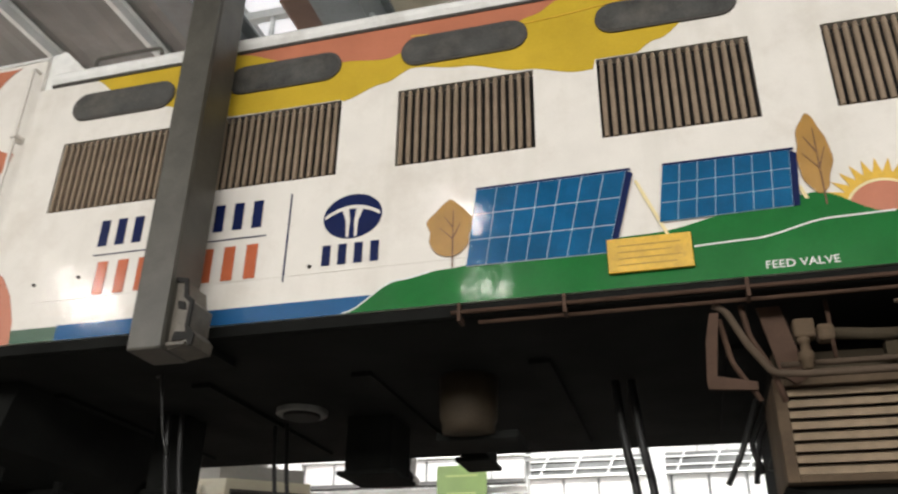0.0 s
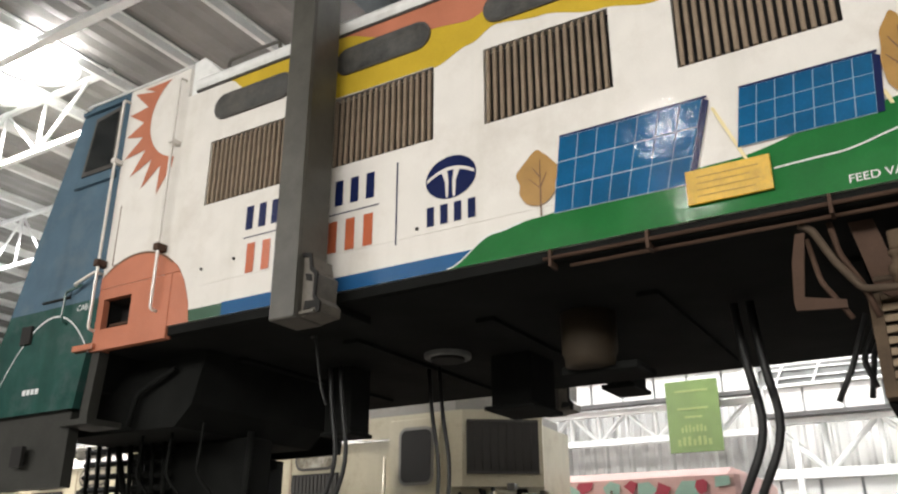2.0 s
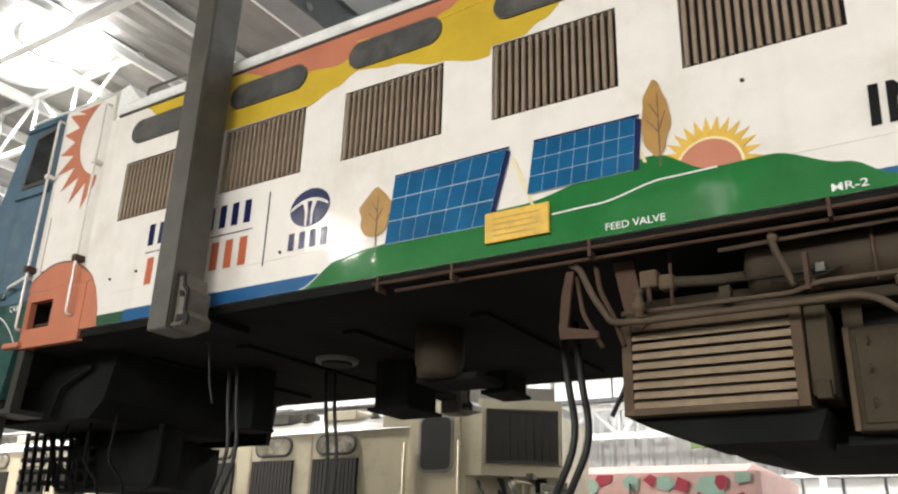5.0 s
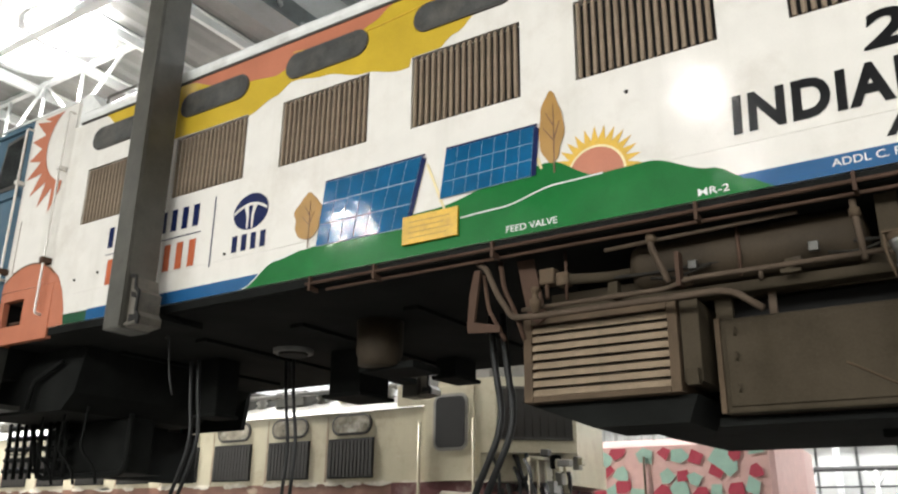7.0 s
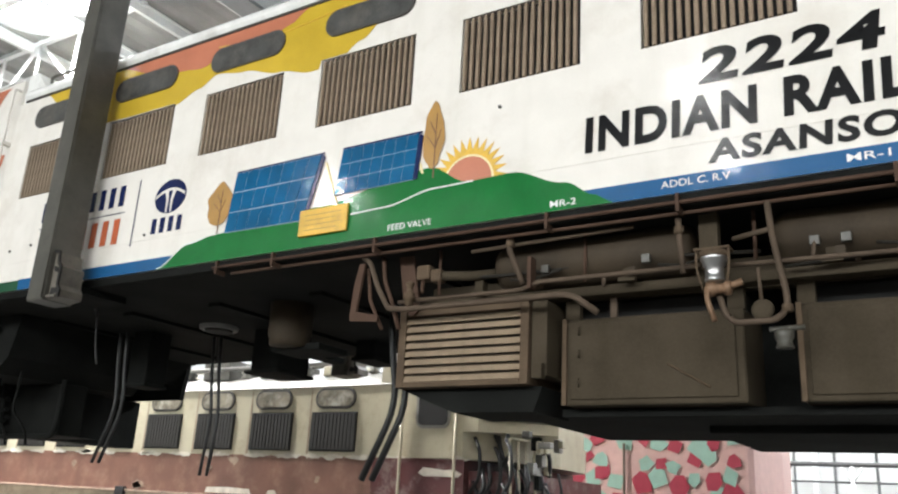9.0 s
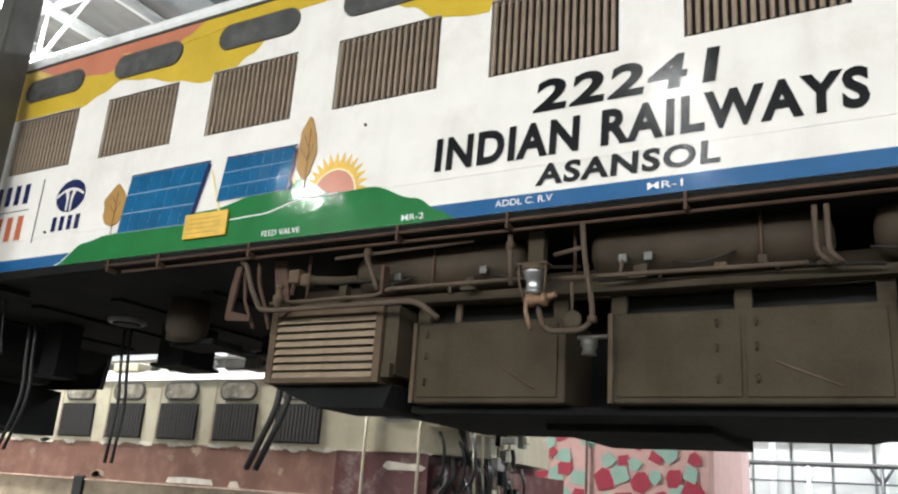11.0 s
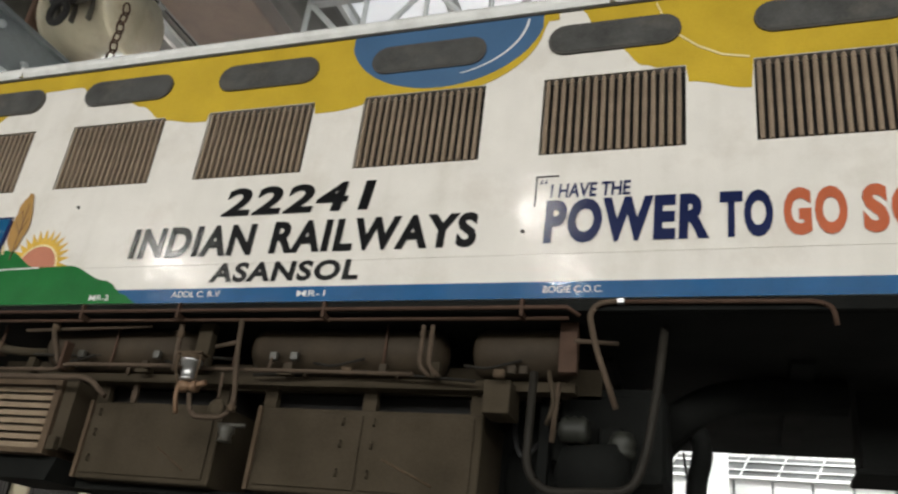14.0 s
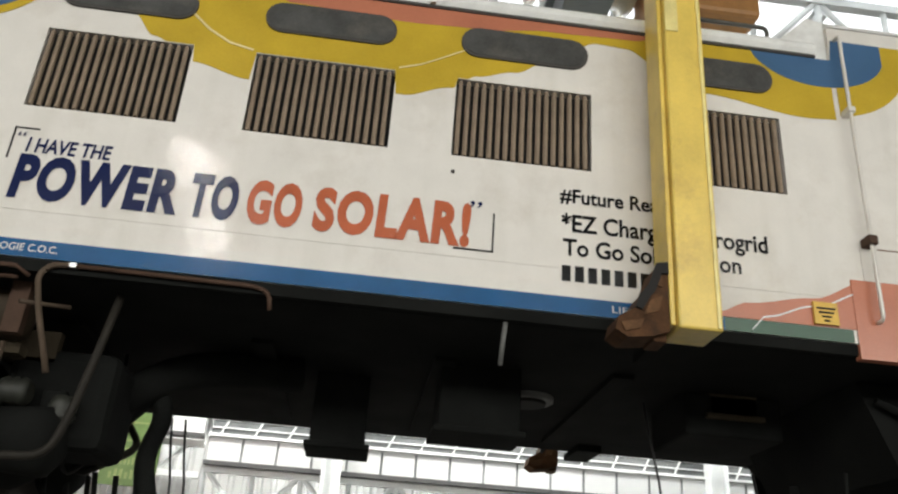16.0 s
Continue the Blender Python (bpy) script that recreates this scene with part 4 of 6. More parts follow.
    # roof over the cab with its step up
    rf = [(-0.01, TOPZ), (0.02, TOPZ + 0.05), (0.5, TOPZ + 0.16), (1.5, TOPZ + 0.2), (2.5, TOPZ + 0.16), (WIDTH, TOPZ), (1.5, TOPZ - 0.01)]
    part("cab_roof", prism(rf, "x", *sorted((X(0.0), X(1.2)))), ROOFWHITE, t)
    part("roof_box", prism([(X(0.0), 4.97), (X(0.0), 5.26), (X(-0.1), 5.28), (X(-0.3), 5.08), (X(-0.3), 4.97)], "y", 0.03, 0.5), ROOFWHITE, t, "white roof box behind the cab")
    g0 = X(-0.36)
    g1 = X(-0.85)
    part("roof_handrail", rods((rounded([(g0, 0.05, 5.03), (g0, 0.03, 5.16), (g1, 0.03, 5.16), (g1, 0.05, 5.03)], 0.04), 0.014)), GREYSTEEL, t)


cab(-1, lambda d: 0.05 - d)
cab(1, lambda d: 12.4 + d)


BRASS = material("dull_dusty_brass", (0.2, 0.12, 0.07), 0.55, metal=0.3, grain=0.3, scale=14, dirt=(0.06, 0.04, 0.03), dirt_amount=0.6, dirt_scale=12)
COMPGREY = material("oily_green_grey_casting", (0.026, 0.027, 0.021), 0.55, grain=0.35, scale=9)
PIVOTGREY = material("pale_grey_ring_paint", (0.13, 0.13, 0.125), 0.5, grain=0.4, scale=9)


def underframe():
    t = LOCO
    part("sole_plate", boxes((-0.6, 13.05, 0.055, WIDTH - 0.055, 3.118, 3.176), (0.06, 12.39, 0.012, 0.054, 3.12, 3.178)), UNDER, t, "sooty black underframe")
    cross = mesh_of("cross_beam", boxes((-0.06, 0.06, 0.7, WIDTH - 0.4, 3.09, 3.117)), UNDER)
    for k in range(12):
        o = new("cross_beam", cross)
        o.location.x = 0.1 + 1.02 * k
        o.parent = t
    # end gear below the cabs
    for sgn, e in ((-1, 0.05), (1, 12.4)):
        Q = lambda d: e + sgn * d
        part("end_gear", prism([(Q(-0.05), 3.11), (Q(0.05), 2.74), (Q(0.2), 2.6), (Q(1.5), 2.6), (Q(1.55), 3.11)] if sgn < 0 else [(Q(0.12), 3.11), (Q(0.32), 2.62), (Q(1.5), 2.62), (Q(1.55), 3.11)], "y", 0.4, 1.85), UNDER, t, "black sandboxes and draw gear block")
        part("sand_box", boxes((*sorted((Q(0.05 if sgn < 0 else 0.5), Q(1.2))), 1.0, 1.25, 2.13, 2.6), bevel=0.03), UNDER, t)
        part("guard_bar", rods((rounded([(Q(0.0), 0.95, 2.62), (Q(0.02), 0.95, 2.12), (Q(1.2), 0.9, 2.1), (Q(1.4), 0.9, 2.6)], 0.1), 0.025)), UNDER, t)
        for k in range(3):
            x = Q(0.12 + 0.31 * k)
            part("sand_pipe", rods((rounded([(x, 0.6, 2.65), (x - 0.03, 0.6, 2.3), (x + 0.05, 0.7, 2.15), (x + 0.02, 0.75, 2.03)], 0.06), 0.012)), UNDER, t)
        rig = part("brake_rigging", rods(([(Q(0.78), 0.92, 2.16), (Q(1.8), 0.92, 2.18)], 0.024)), UNDER, t, "black brake rigging")
        for z in (2.26, 2.36, 2.46, 2.56):
            part("rigging_bar", rods(([(Q(0.78), 0.92, z), (Q(1.8), 0.92, z + 0.02)], 0.024), n=6), UNDER, rig)
        for k in range(8):
            part("rigging_rod", rods(([(Q(0.85 + 0.13 * k), 0.9, 2.62), (Q(0.8 + 0.13 * k), 0.9, 2.1)], 0.02), n=6), UNDER, rig)
        part("brake_lever", rods((rounded([(Q(0.2), 0.36, 3.0), (Q(0.55), 0.34, 2.85), (Q(0.6), 0.34, 2.62)], 0.05), 0.02)), UNDER, t)
    part("bogie_stop", boxes((0.42, 0.67, 1.32, 1.56, 2.62, 3.117), (0.4, 0.69, 1.3, 1.58, 2.6, 2.63), bevel=0.012), UNDER, t, "black bogie stop bracket")
    part("bolster_beam", boxes((11.75, 12.35, 0.9, 1.5, 2.86, 3.117), bevel=0.02), UNDER, t)
    for x in (1.46, 10.9):
        part("pivot_ring", lathe(bmesh.new(), [(0.11, 0.1), (0.17, 0.1), (0.17, 0.0), (0.15, -0.012), (0.11, 0.0)], (x, 1.4, 3.09)), PIVOTGREY, t, "grey pivot ring under the frame")
        # black disc paints the bore's shade below the capped ring
        part("pivot_bore_shade", lathe(bmesh.new(), [(0.05, 0.02), (0.125, 0.0), (0.12, -0.02)], (x, 1.4, 3.085)), DARK, t)
    part("pivot_post", lathe(bmesh.new(), [(0.17, 0.32), (0.165, 0.08), (0.15, 0.05), (0.15, 0.0), (0.06, -0.01)], (2.7, 0.98, 2.8)), TANKBROWN, t, "brown bogie pivot post")
    part("pivot_foot", boxes((2.5, 2.98, 1.0, 1.35, 2.77, 2.82), bevel=0.01), UNDER, t)
    part("pivot_box", boxes((1.7, 2.02, 1.6, 2.0, 2.74, 3.12), (1.66, 2.06, 1.56, 2.04, 2.72, 2.75), bevel=0.01), UNDER, t)
    for x0, x1, y0, z in ((9.57, 9.9, 1.25, 2.68), (10.29, 10.75, 0.8, 2.74), (11.9, 12.2, 0.9, 2.98), (2.3, 2.5, 2.3, 2.95)):
        part("hanging_bracket", boxes((x0, x1, y0, y0 + 0.35, z, 3.12), (x0 - 0.03, x1 + 0.03, y0 - 0.03, y0 + 0.38, z - 0.02, z + 0.015), bevel=0.01), UNDER if x0 < 11 else DUSTY, t)
    part("link_bar", rods(([(10.52, 0.05, 3.14), (10.5, 0.05, 2.9)], 0.012)), PIVOTGREY, t)
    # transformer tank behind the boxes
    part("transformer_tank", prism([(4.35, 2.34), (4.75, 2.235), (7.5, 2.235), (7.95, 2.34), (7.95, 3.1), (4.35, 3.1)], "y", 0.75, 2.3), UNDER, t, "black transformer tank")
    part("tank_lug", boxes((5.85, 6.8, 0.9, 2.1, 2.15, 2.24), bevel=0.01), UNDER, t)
    # louvred cooler
    x0, x1, z0, z1, y = 4.26, 5.1, 2.335, 2.78, 0.22
    c = part("cooler", boxes((x0, x1, y + 0.12, y + 0.5, z0, z1), bevel=0.004), COOLBOX, t, "dusty brown louvred cooler box")
    for q in ((x0, x0 + 0.05, y, y + 0.118, z0, z1), (x1 - 0.05, x1, y, y + 0.118, z0, z1), (x0 + 0.051, x1 - 0.051, y + 0.002, y + 0.118, z1 - 0.035, z1), (x0 + 0.051, x1 - 0.051, y + 0.002, y + 0.118, z0, z0 + 0.03)):
        part("cooler_rim", boxes(q, bevel=0.004), COOLBOX, c)
    sl = mesh_of("cooler_slat", prism([(y + 0.005, 0.0), (y + 0.012, 0.03), (y + 0.07, 0.052), (y + 0.075, 0.044), (y + 0.02, 0.0)], "x", x0 + 0.05, x1 - 0.05), COOLSLAT)
    for k in range(8):
        o = new("cooler_slat", sl)
        o.location.z = z0 + 0.032 + k * 0.0475
        o.parent = c
    # black sheet before the box face paints the shade between slats
    part("cooler_gap_shade", boxes((x0 + 0.05, x1 - 0.05, y + 0.1, y + 0.115, z0 + 0.03, z1 - 0.035)), DARK, c)
    part("cooler_base", prism([(x0, z0 - 0.003), (x1 + 0.05, z0 - 0.003), (x1 + 0.0, 2.2), (x0 + 0.35, 2.2)], "y", 0.3, 0.75), UNDER, t)
    part("junction_box", boxes((5.11, 5.2, 0.24, 0.6, 2.38, 2.78), (5.13, 5.19, 0.2, 0.25, 2.36, 2.44), bevel=0.004), DUSTY, t)
    # equipment boxes
    for bx0, bx1, doors in ((5.25, 6.18, 1), (6.42, 7.73, 2)):
        zz0, zz1, yy = 2.235, 2.69, 0.35
        b = part("equipment_box", boxes((bx0, bx1, yy, 0.95, zz0, zz1), bevel=0.012), DUSTY, t, "dusty brown underfloor equipment box")
        wd = (bx1 - bx0 - 0.06) / doors
        for k in range(doors):
            d0 = bx0 + 0.03 + k * wd
            d = part("box_door", boxes((d0 + 0.012, d0 + wd - 0.012, yy - 0.012, yy, zz0 + 0.03, zz1 - 0.03), bevel=0.004), DUSTY, b)
            hx = d0 + (wd - 0.12 if k == 0 and doors == 2 else 0.06)
            for hz in (2.35, 2.5, 2.62):
                part("latch", rods((arc_path(hx, yy - 0.02, hz), 0.005), n=6), DUSTY, d)
        part("weld_scar", rods(([(bx0 + 0.6 * (bx1 - bx0), yy - 0.013, 2.43), (bx0 + 0.82 * (bx1 - bx0), yy - 0.013, 2.31)], 0.006), n=6), COOLBOX, b)
        part("edge_strip", boxes((bx0 - 0.004, bx0 + 0.02, yy - 0.018, yy, zz0, zz1)), COOLBOX, b)
        for k in range(doors + 1):
            px = bx0 + (bx1 - bx0 - 0.08) * k / doors
            part("hanger_strap", boxes((px, px + 0.08, 0.37, 0.41, zz1, 2.82)), DUSTY, b)
        # black block painted in as shade above the equipment box
        part("box_gap_shade", boxes((bx0 + 0.02, bx1 - 0.02, 0.5, 0.9, zz1 + 0.002, 2.8)), DARK, b)
    part("tray", boxes((5.2, 7.8, 0.45, 1.6, 2.19, 2.228)), UNDER, t)
    part("small_box", boxes((7.76, 7.9, 0.2, 0.4, 2.66, 2.83), bevel=0.006), DUSTY, t)
    # air tanks and the frame bar
    for a, b in ((4.86, 5.98), (6.34, 7.5), (7.66, 8.2)):
        part("air_tank", lathe(bmesh.new(), [(0.04, a), (0.11, a + 0.02), (0.135, a + 0.07), (0.135, b - 0.07), (0.11, b - 0.02), (0.04, b)], (0, 0.34, 3.0), "x", 20), TANKBROWN, t, "oily brown air tank")
        for x in (a + 0.3, b - 0.3):
            part("tank_nut", boxes((x - 0.02, x + 0.02, 0.19, 0.22, 2.86, 2.9)), TANKBROWN, t)
    part("frame_bar", boxes((4.3, 8.2, 0.3, 0.4, 2.8, 2.85), (4.3, 8.3, 0.5, 0.56, 2.82, 2.98)), DUSTY, t, "dusty frame bar")
    for x in (6.03, 8.14):
        part("frame_strap", boxes((x, x + 0.09, 0.16, 0.22, 2.86, 3.15), bevel=0.004), DUSTY if x < 7 else RUSTPIPE, t)
    # pipes
    part("long_pipe", rods(([(2.86, 0.0, 3.135), (8.2, 0.0, 3.135), (8.26, 0.03, 3.1)], 0.011)), RUSTPIPE, t, "rusty air pipe along the sill")
    part("long_pipe", rods(([(2.98, 0.06, 3.1), (8.2, 0.06, 3.1)], 0.010)), RUSTPIPE, t, "rusty air pipe along the sill")
    for x in (2.9, 3.4, 4.2, 5.3, 5.98, 6.9, 7.98):
        part("pipe_clip", boxes((x - 0.008, x + 0.008, -0.013, 0.07, 3.088, 3.178)), RUSTPIPE, t)
    P = lambda pts, r, mat=PALEPIPE, rad=0.05: part("pipe", rods((rounded(pts, rad), r)), mat, t)
    # bent pipes and straps beside the cooler
    part("pipe_strap", prism([(4.03, 3.06), (4.07, 3.06), (4.05, 2.93), (4.03, 2.77), (4.19, 2.735), (4.19, 2.7), (3.99, 2.715), (3.985, 2.75), (4.0, 2.93)], "y", 0.09, 0.11), RUSTPIPE, t, "rusty bent strap")
    P([(4.05, 0.1, 3.1), (4.1, 0.1, 3.07), (4.17, 0.1, 2.91), (4.26, 0.1, 2.77), (4.4, 0.1, 2.76), (5.18, 0.1, 2.762), (5.34, 0.1, 2.765), (5.42, 0.1, 2.745), (5.53, 0.12, 2.66)], 0.017, PALEPIPE, 0.03)
    P([(4.17, 0.14, 3.1), (4.19, 0.14, 2.95), (4.26, 0.14, 2.8), (4.3, 0.16, 2.66)], 0.014, RUSTPIPE, 0.04)
    P([(4.07, 0.13, 3.04), (4.1, 0.13, 2.84), (4.2, 0.13, 2.66)], 0.012, RUSTPIPE, 0.03)
    part("cooler_strap", prism([(4.24, 3.11), (4.34, 3.11), (4.41, 2.78), (4.36, 2.74), (4.3, 2.8)], "y", 0.2, 0.215), RUSTPIPE, t, "rusty hanger strap")
    part("cock_body", lathe(bmesh.new(), [(0.012, -0.075), (0.024, -0.07), (0.024, -0.04), (0.034, -0.035), (0.034, 0.0), (0.018, 0.005), (0.018, 0.04), (0.026, 0.045), (0.026, 0.065), (0.01, 0.07)], (4.4, 0.1, 2.85), "z", 10), COOLBOX, t, "dusty stop cock")
    part("valve_block", boxes((4.38, 4.47, 0.18, 0.26, 2.95, 3.04), bevel=0.012), COOLBOX, t)
    part("valve_block", boxes((4.475, 4.55, 0.18, 0.26, 2.93, 3.01), bevel=0.018), COOLBOX, t)
    P([(4.55, 0.22, 2.97), (4.75, 0.22, 2.95), (4.88, 0.28, 2.97)], 0.028, DUSTY)
    P([(4.42, 0.2, 2.95), (4.43, 0.18, 2.87)], 0.012, RUSTPIPE)
    part("pipe_bracket", boxes((5.155, 5.175, 0.08, 0.14, 2.81, 2.98)), RUSTPIPE, t)
    P([(4.3, 0.14, 2.815), (5.1, 0.14, 2.82), (5.2, 0.1, 2.842), (6.05, 0.1, 2.842)], 0.013)
    P([(5.04, 0.1, 3.12), (5.035, 0.09, 3.04), (5.08, 0.12, 2.92), (5.1, 0.14, 2.85)], 0.017, PALEPIPE)
    part("hose_nut", lathe(bmesh.new(), [(0.018, -0.02), (0.026, -0.018), (0.026, 0.018), (0.018, 0.02)], (5.04, 0.098, 3.07), "z", 6), COOLBOX, t)
    P([(4.79, 0.12, 3.06), (5.72, 0.12, 3.085)], 0.011)
    P([(5.95, 0.1, 3.09), (5.955, 0.1, 2.98), (5.97, 0.1, 2.81)], 0.015)
    part("hose_nut", lathe(bmesh.new(), [(0.017, -0.02), (0.024, -0.018), (0.024, 0.018), (0.017, 0.02)], (5.953, 0.1, 3.03), "z", 6), COOLBOX, t)
    part("box_stay", boxes((5.505, 5.54, 0.36, 0.38, 2.69, 2.82)), PALEPIPE, t)
    # drain valve with its sight bowl, cradle and looped pipe
    dv = part("drain_cup", lathe(bmesh.new(), [(0.02, -0.075), (0.042, -0.07), (0.045, -0.06), (0.04, -0.055), (0.042, 0.0), (0.052, 0.005), (0.052, 0.022), (0.06, 0.026), (0.06, 0.05), (0.03, 0.055)], (6.13, 0.03, 2.81)), CHROME, t, "silver drain bowl valve")
    part("bowl_cap", lathe(bmesh.new(), [(0.058, 0.0), (0.066, 0.004), (0.066, 0.028), (0.05, 0.036)], (6.13, 0.03, 2.85)), COOLBOX, dv)
    for u in (-0.072, 0.072):
        part("cradle", rods((rounded([(6.13 + u, 0.0, 2.885), (6.13 + u * 1.02, 0.0, 2.8), (6.13 + u * 0.7, 0.02, 2.7)], 0.03), 0.006), n=6), COOLBOX, dv)
    part("cradle_bar", boxes((6.05, 6.21, -0.015, 0.075, 2.882, 2.892)), COOLBOX, dv)
    part("tee_body", lathe(bmesh.new(), [(0.02, -0.05), (0.034, -0.045), (0.034, -0.01), (0.024, -0.005), (0.024, 0.03), (0.034, 0.035), (0.034, 0.06), (0.02, 0.065)], (6.14, 0.03, 2.705), "x", 10), BRASS, t, "dull brass tee")
    P([(6.19, 0.03, 2.71), (6.25, 0.03, 2.73)], 0.017, BRASS)
    P([(6.1, 0.01, 2.71), (6.1, 0.0, 2.65), (6.13, 0.0, 2.55)], 0.013, BRASS, 0.03)
    P([(6.14, 0.06, 2.69), (6.16, 0.06, 2.6), (6.2, 0.06, 2.55), (6.38, 0.06, 2.55), (6.43, 0.06, 2.6), (6.425, 0.06, 2.69), (6.4, 0.06, 2.82), (6.38, 0.06, 2.96), (6.37, 0.06, 3.1)], 0.0145, PALEPIPE, 0.05)
    P([(6.2, 0.12, 2.962), (6.37, 0.06, 2.968)], 0.013)
    part("union_nut", lathe(bmesh.new(), [(0.016, -0.018), (0.025, -0.016), (0.025, 0.016), (0.016, 0.018)], (6.428, 0.06, 2.6), "z", 6), COOLBOX, t)
    part("release_knob", lathe(bmesh.new(), [(0.02, -0.012), (0.046, -0.01), (0.05, 0.0), (0.046, 0.01), (0.02, 0.012)], (6.32, 0.08, 2.605), "y", 16), DUSTY, t, "round release knob on a stem")
    P([(6.31, 0.08, 2.8), (6.318, 0.08, 2.65)], 0.008)
    part("valve_body", lathe(bmesh.new(), [(0.02, -0.05), (0.04, -0.045), (0.03, -0.02), (0.042, 0.0), (0.042, 0.03), (0.02, 0.04)], (6.4, 0.1, 2.48), "z", 10), GREYSTEEL, t)
    P([(6.34, 0.1, 2.52), (6.48, 0.14, 2.53)], 0.012, GREYSTEEL)
    for x in (5.21, 5.76, 6.54, 6.67):
        part("tank_nut", boxes((x - 0.022, x + 0.022, 0.17, 0.2, 2.91, 2.955), bevel=0.004), GREYSTEEL, t)
    P([(6.54, 0.18, 2.93), (6.53, 0.16, 2.84)], 0.01)
    part("long_rod", rods(([(6.06, 0.1, 2.83), (7.4, 0.14, 2.83)], 0.012)), PALEPIPE, t)
    for x in (7.44, 7.49):
        P([(x, 0.1, 3.08), (x, 0.1, 2.86), (x + 0.05, 0.14, 2.82)], 0.013)
    for x in (5.5, 6.7, 7.25):
        P([(x, 0.28, 2.84), (x, 0.28, 2.92)], 0.012)
    P([(8.46, -0.005, 3.16), (8.36, -0.005, 3.155), (8.31, 0.0, 3.1), (8.34, 0.03, 2.95), (8.44, 0.06, 2.66)], 0.015)
    P([(8.46, -0.005, 3.158), (9.3, -0.005, 3.15), (9.37, 0.01, 3.13), (9.38, 0.03, 3.05)], 0.012, RUSTPIPE)
    part("pipe_union", boxes((8.44, 8.475, -0.02, 0.01, 3.145, 3.172), bevel=0.003), CHROME, t, "bright pipe union")
    P([(8.04, 0.1, 2.84), (8.03, 0.1, 2.38), (8.12, 0.1, 2.28), (8.52, 0.1, 2.3), (8.58, 0.1, 2.5), (8.62, 0.14, 2.82), (8.64, 0.2, 3.1)], 0.021, SOOT, 0.09)
    P([(8.1, 0.14, 2.86), (8.14, 0.14, 2.7), (8.1, 0.16, 2.6)], 0.012, TANKBROWN)
    P([(8.24, 0.05, 2.98), (8.42, 0.2, 3.02)], 0.011)
    P([(8.12, 0.3, 2.85), (8.1, 0.3, 2.55)], 0.014)
    # compressor and its tangle
    comp = part("compressor", lathe(bmesh.new(), [(0.1, 7.75), (0.2, 7.8), (0.22, 8.12), (0.16, 8.22), (0.06, 8.3)], (0, 0.85, 2.45), "x", 16), UNDER, t, "black compressor under the frame")
    part("compressor_head", boxes((8.05, 8.25, 0.5, 0.75, 2.5, 2.7), (8.3, 8.42, 0.45, 0.7, 2.55, 2.68), bevel=0.02), UNDER, comp)
    part("strut", boxes((8.0, 8.05, 0.45, 0.5, 2.2, 3.1)), UNDER, comp)
    part("crankcase", boxes((8.08, 8.62, 0.5, 1.0, 2.4, 2.9), bevel=0.06), UNDER, comp)
    part("cylinder_head", lathe(bmesh.new(), [(0.03, -0.09), (0.06, -0.08), (0.075, -0.05), (0.06, -0.04), (0.075, -0.01), (0.06, 0.0), (0.075, 0.03), (0.05, 0.06)], (8.2, 0.42, 2.64), "x", 12), COMPGREY, comp, "grey finned cylinder head")
    part("cylinder_head", lathe(bmesh.new(), [(0.03, -0.09), (0.06, -0.08), (0.07, -0.05), (0.06, -0.04), (0.07, -0.01), (0.05, 0.04)], (8.42, 0.44, 2.6), "z", 12), COMPGREY, comp, "grey finned cylinder head")
    part("oil_sump", lathe(bmesh.new(), [(0.05, -0.2), (0.15, -0.16), (0.17, 0.1), (0.1, 0.16)], (8.3, 0.45, 2.42), "x", 16), UNDER, comp)
    part("air_duct", rods((rounded([(8.5, 1.0, 2.6), (8.72, 1.0, 2.86), (8.78, 1.0, 2.7), (8.72, 0.95, 2.45), (8.82, 0.95, 2.15)], 0.12), 0.055)), UNDER, t, "black flexible air duct")
    part("air_duct", rods((rounded([(8.55, 0.9, 2.75), (8.85, 1.0, 3.0), (9.5, 1.1, 3.04)], 0.2), 0.1)), UNDER, t, "black flexible air duct")
    part("fan_housing", lathe(bmesh.new(), [(0.2, 7.98), (0.28, 8.01), (0.29, 8.22), (0.24, 8.27), (0.1, 8.29)], (0, 1.4, 2.56), "x", 22), UNDER, t, "round black fan housing")
    part("motor_body", boxes((7.85, 8.1, 0.9, 1.5, 2.2, 2.5), bevel=0.05), SOOT, t)
    rng = random.Random(5)
    for k in range(9):
        x, yy, z = 7.95 + rng.random() * 0.55, 0.4 + rng.random() * 1.0, 2.3 + rng.random() * 0.45
        P([(x, yy, 3.08), (x + rng.uniform(-0.08, 0.08), yy, z + 0.2), (x + rng.uniform(-0.25, 0.25), yy + rng.uniform(-0.15, 0.15), z), (x + rng.uniform(-0.3, 0.3), yy, z + rng.uniform(0.05, 0.3)), (x + rng.uniform(-0.2, 0.2), yy + 0.2, 3.0)], rng.choice((0.012, 0.016, 0.022)), HOSE if k % 3 else SOOT, 0.1)
    for k in range(6):
        x, yy = 8.15 + 0.09 * k, 1.2 + 0.1 * (k % 3)
        P([(x, yy, 2.4), (x + 0.04, yy - 0.03, 2.15 + 0.05 * (k % 2)), (x + rng.uniform(-0.08, 0.1), yy, 2.0 + 0.08 * rng.random())], 0.016, HOSE, 0.05)
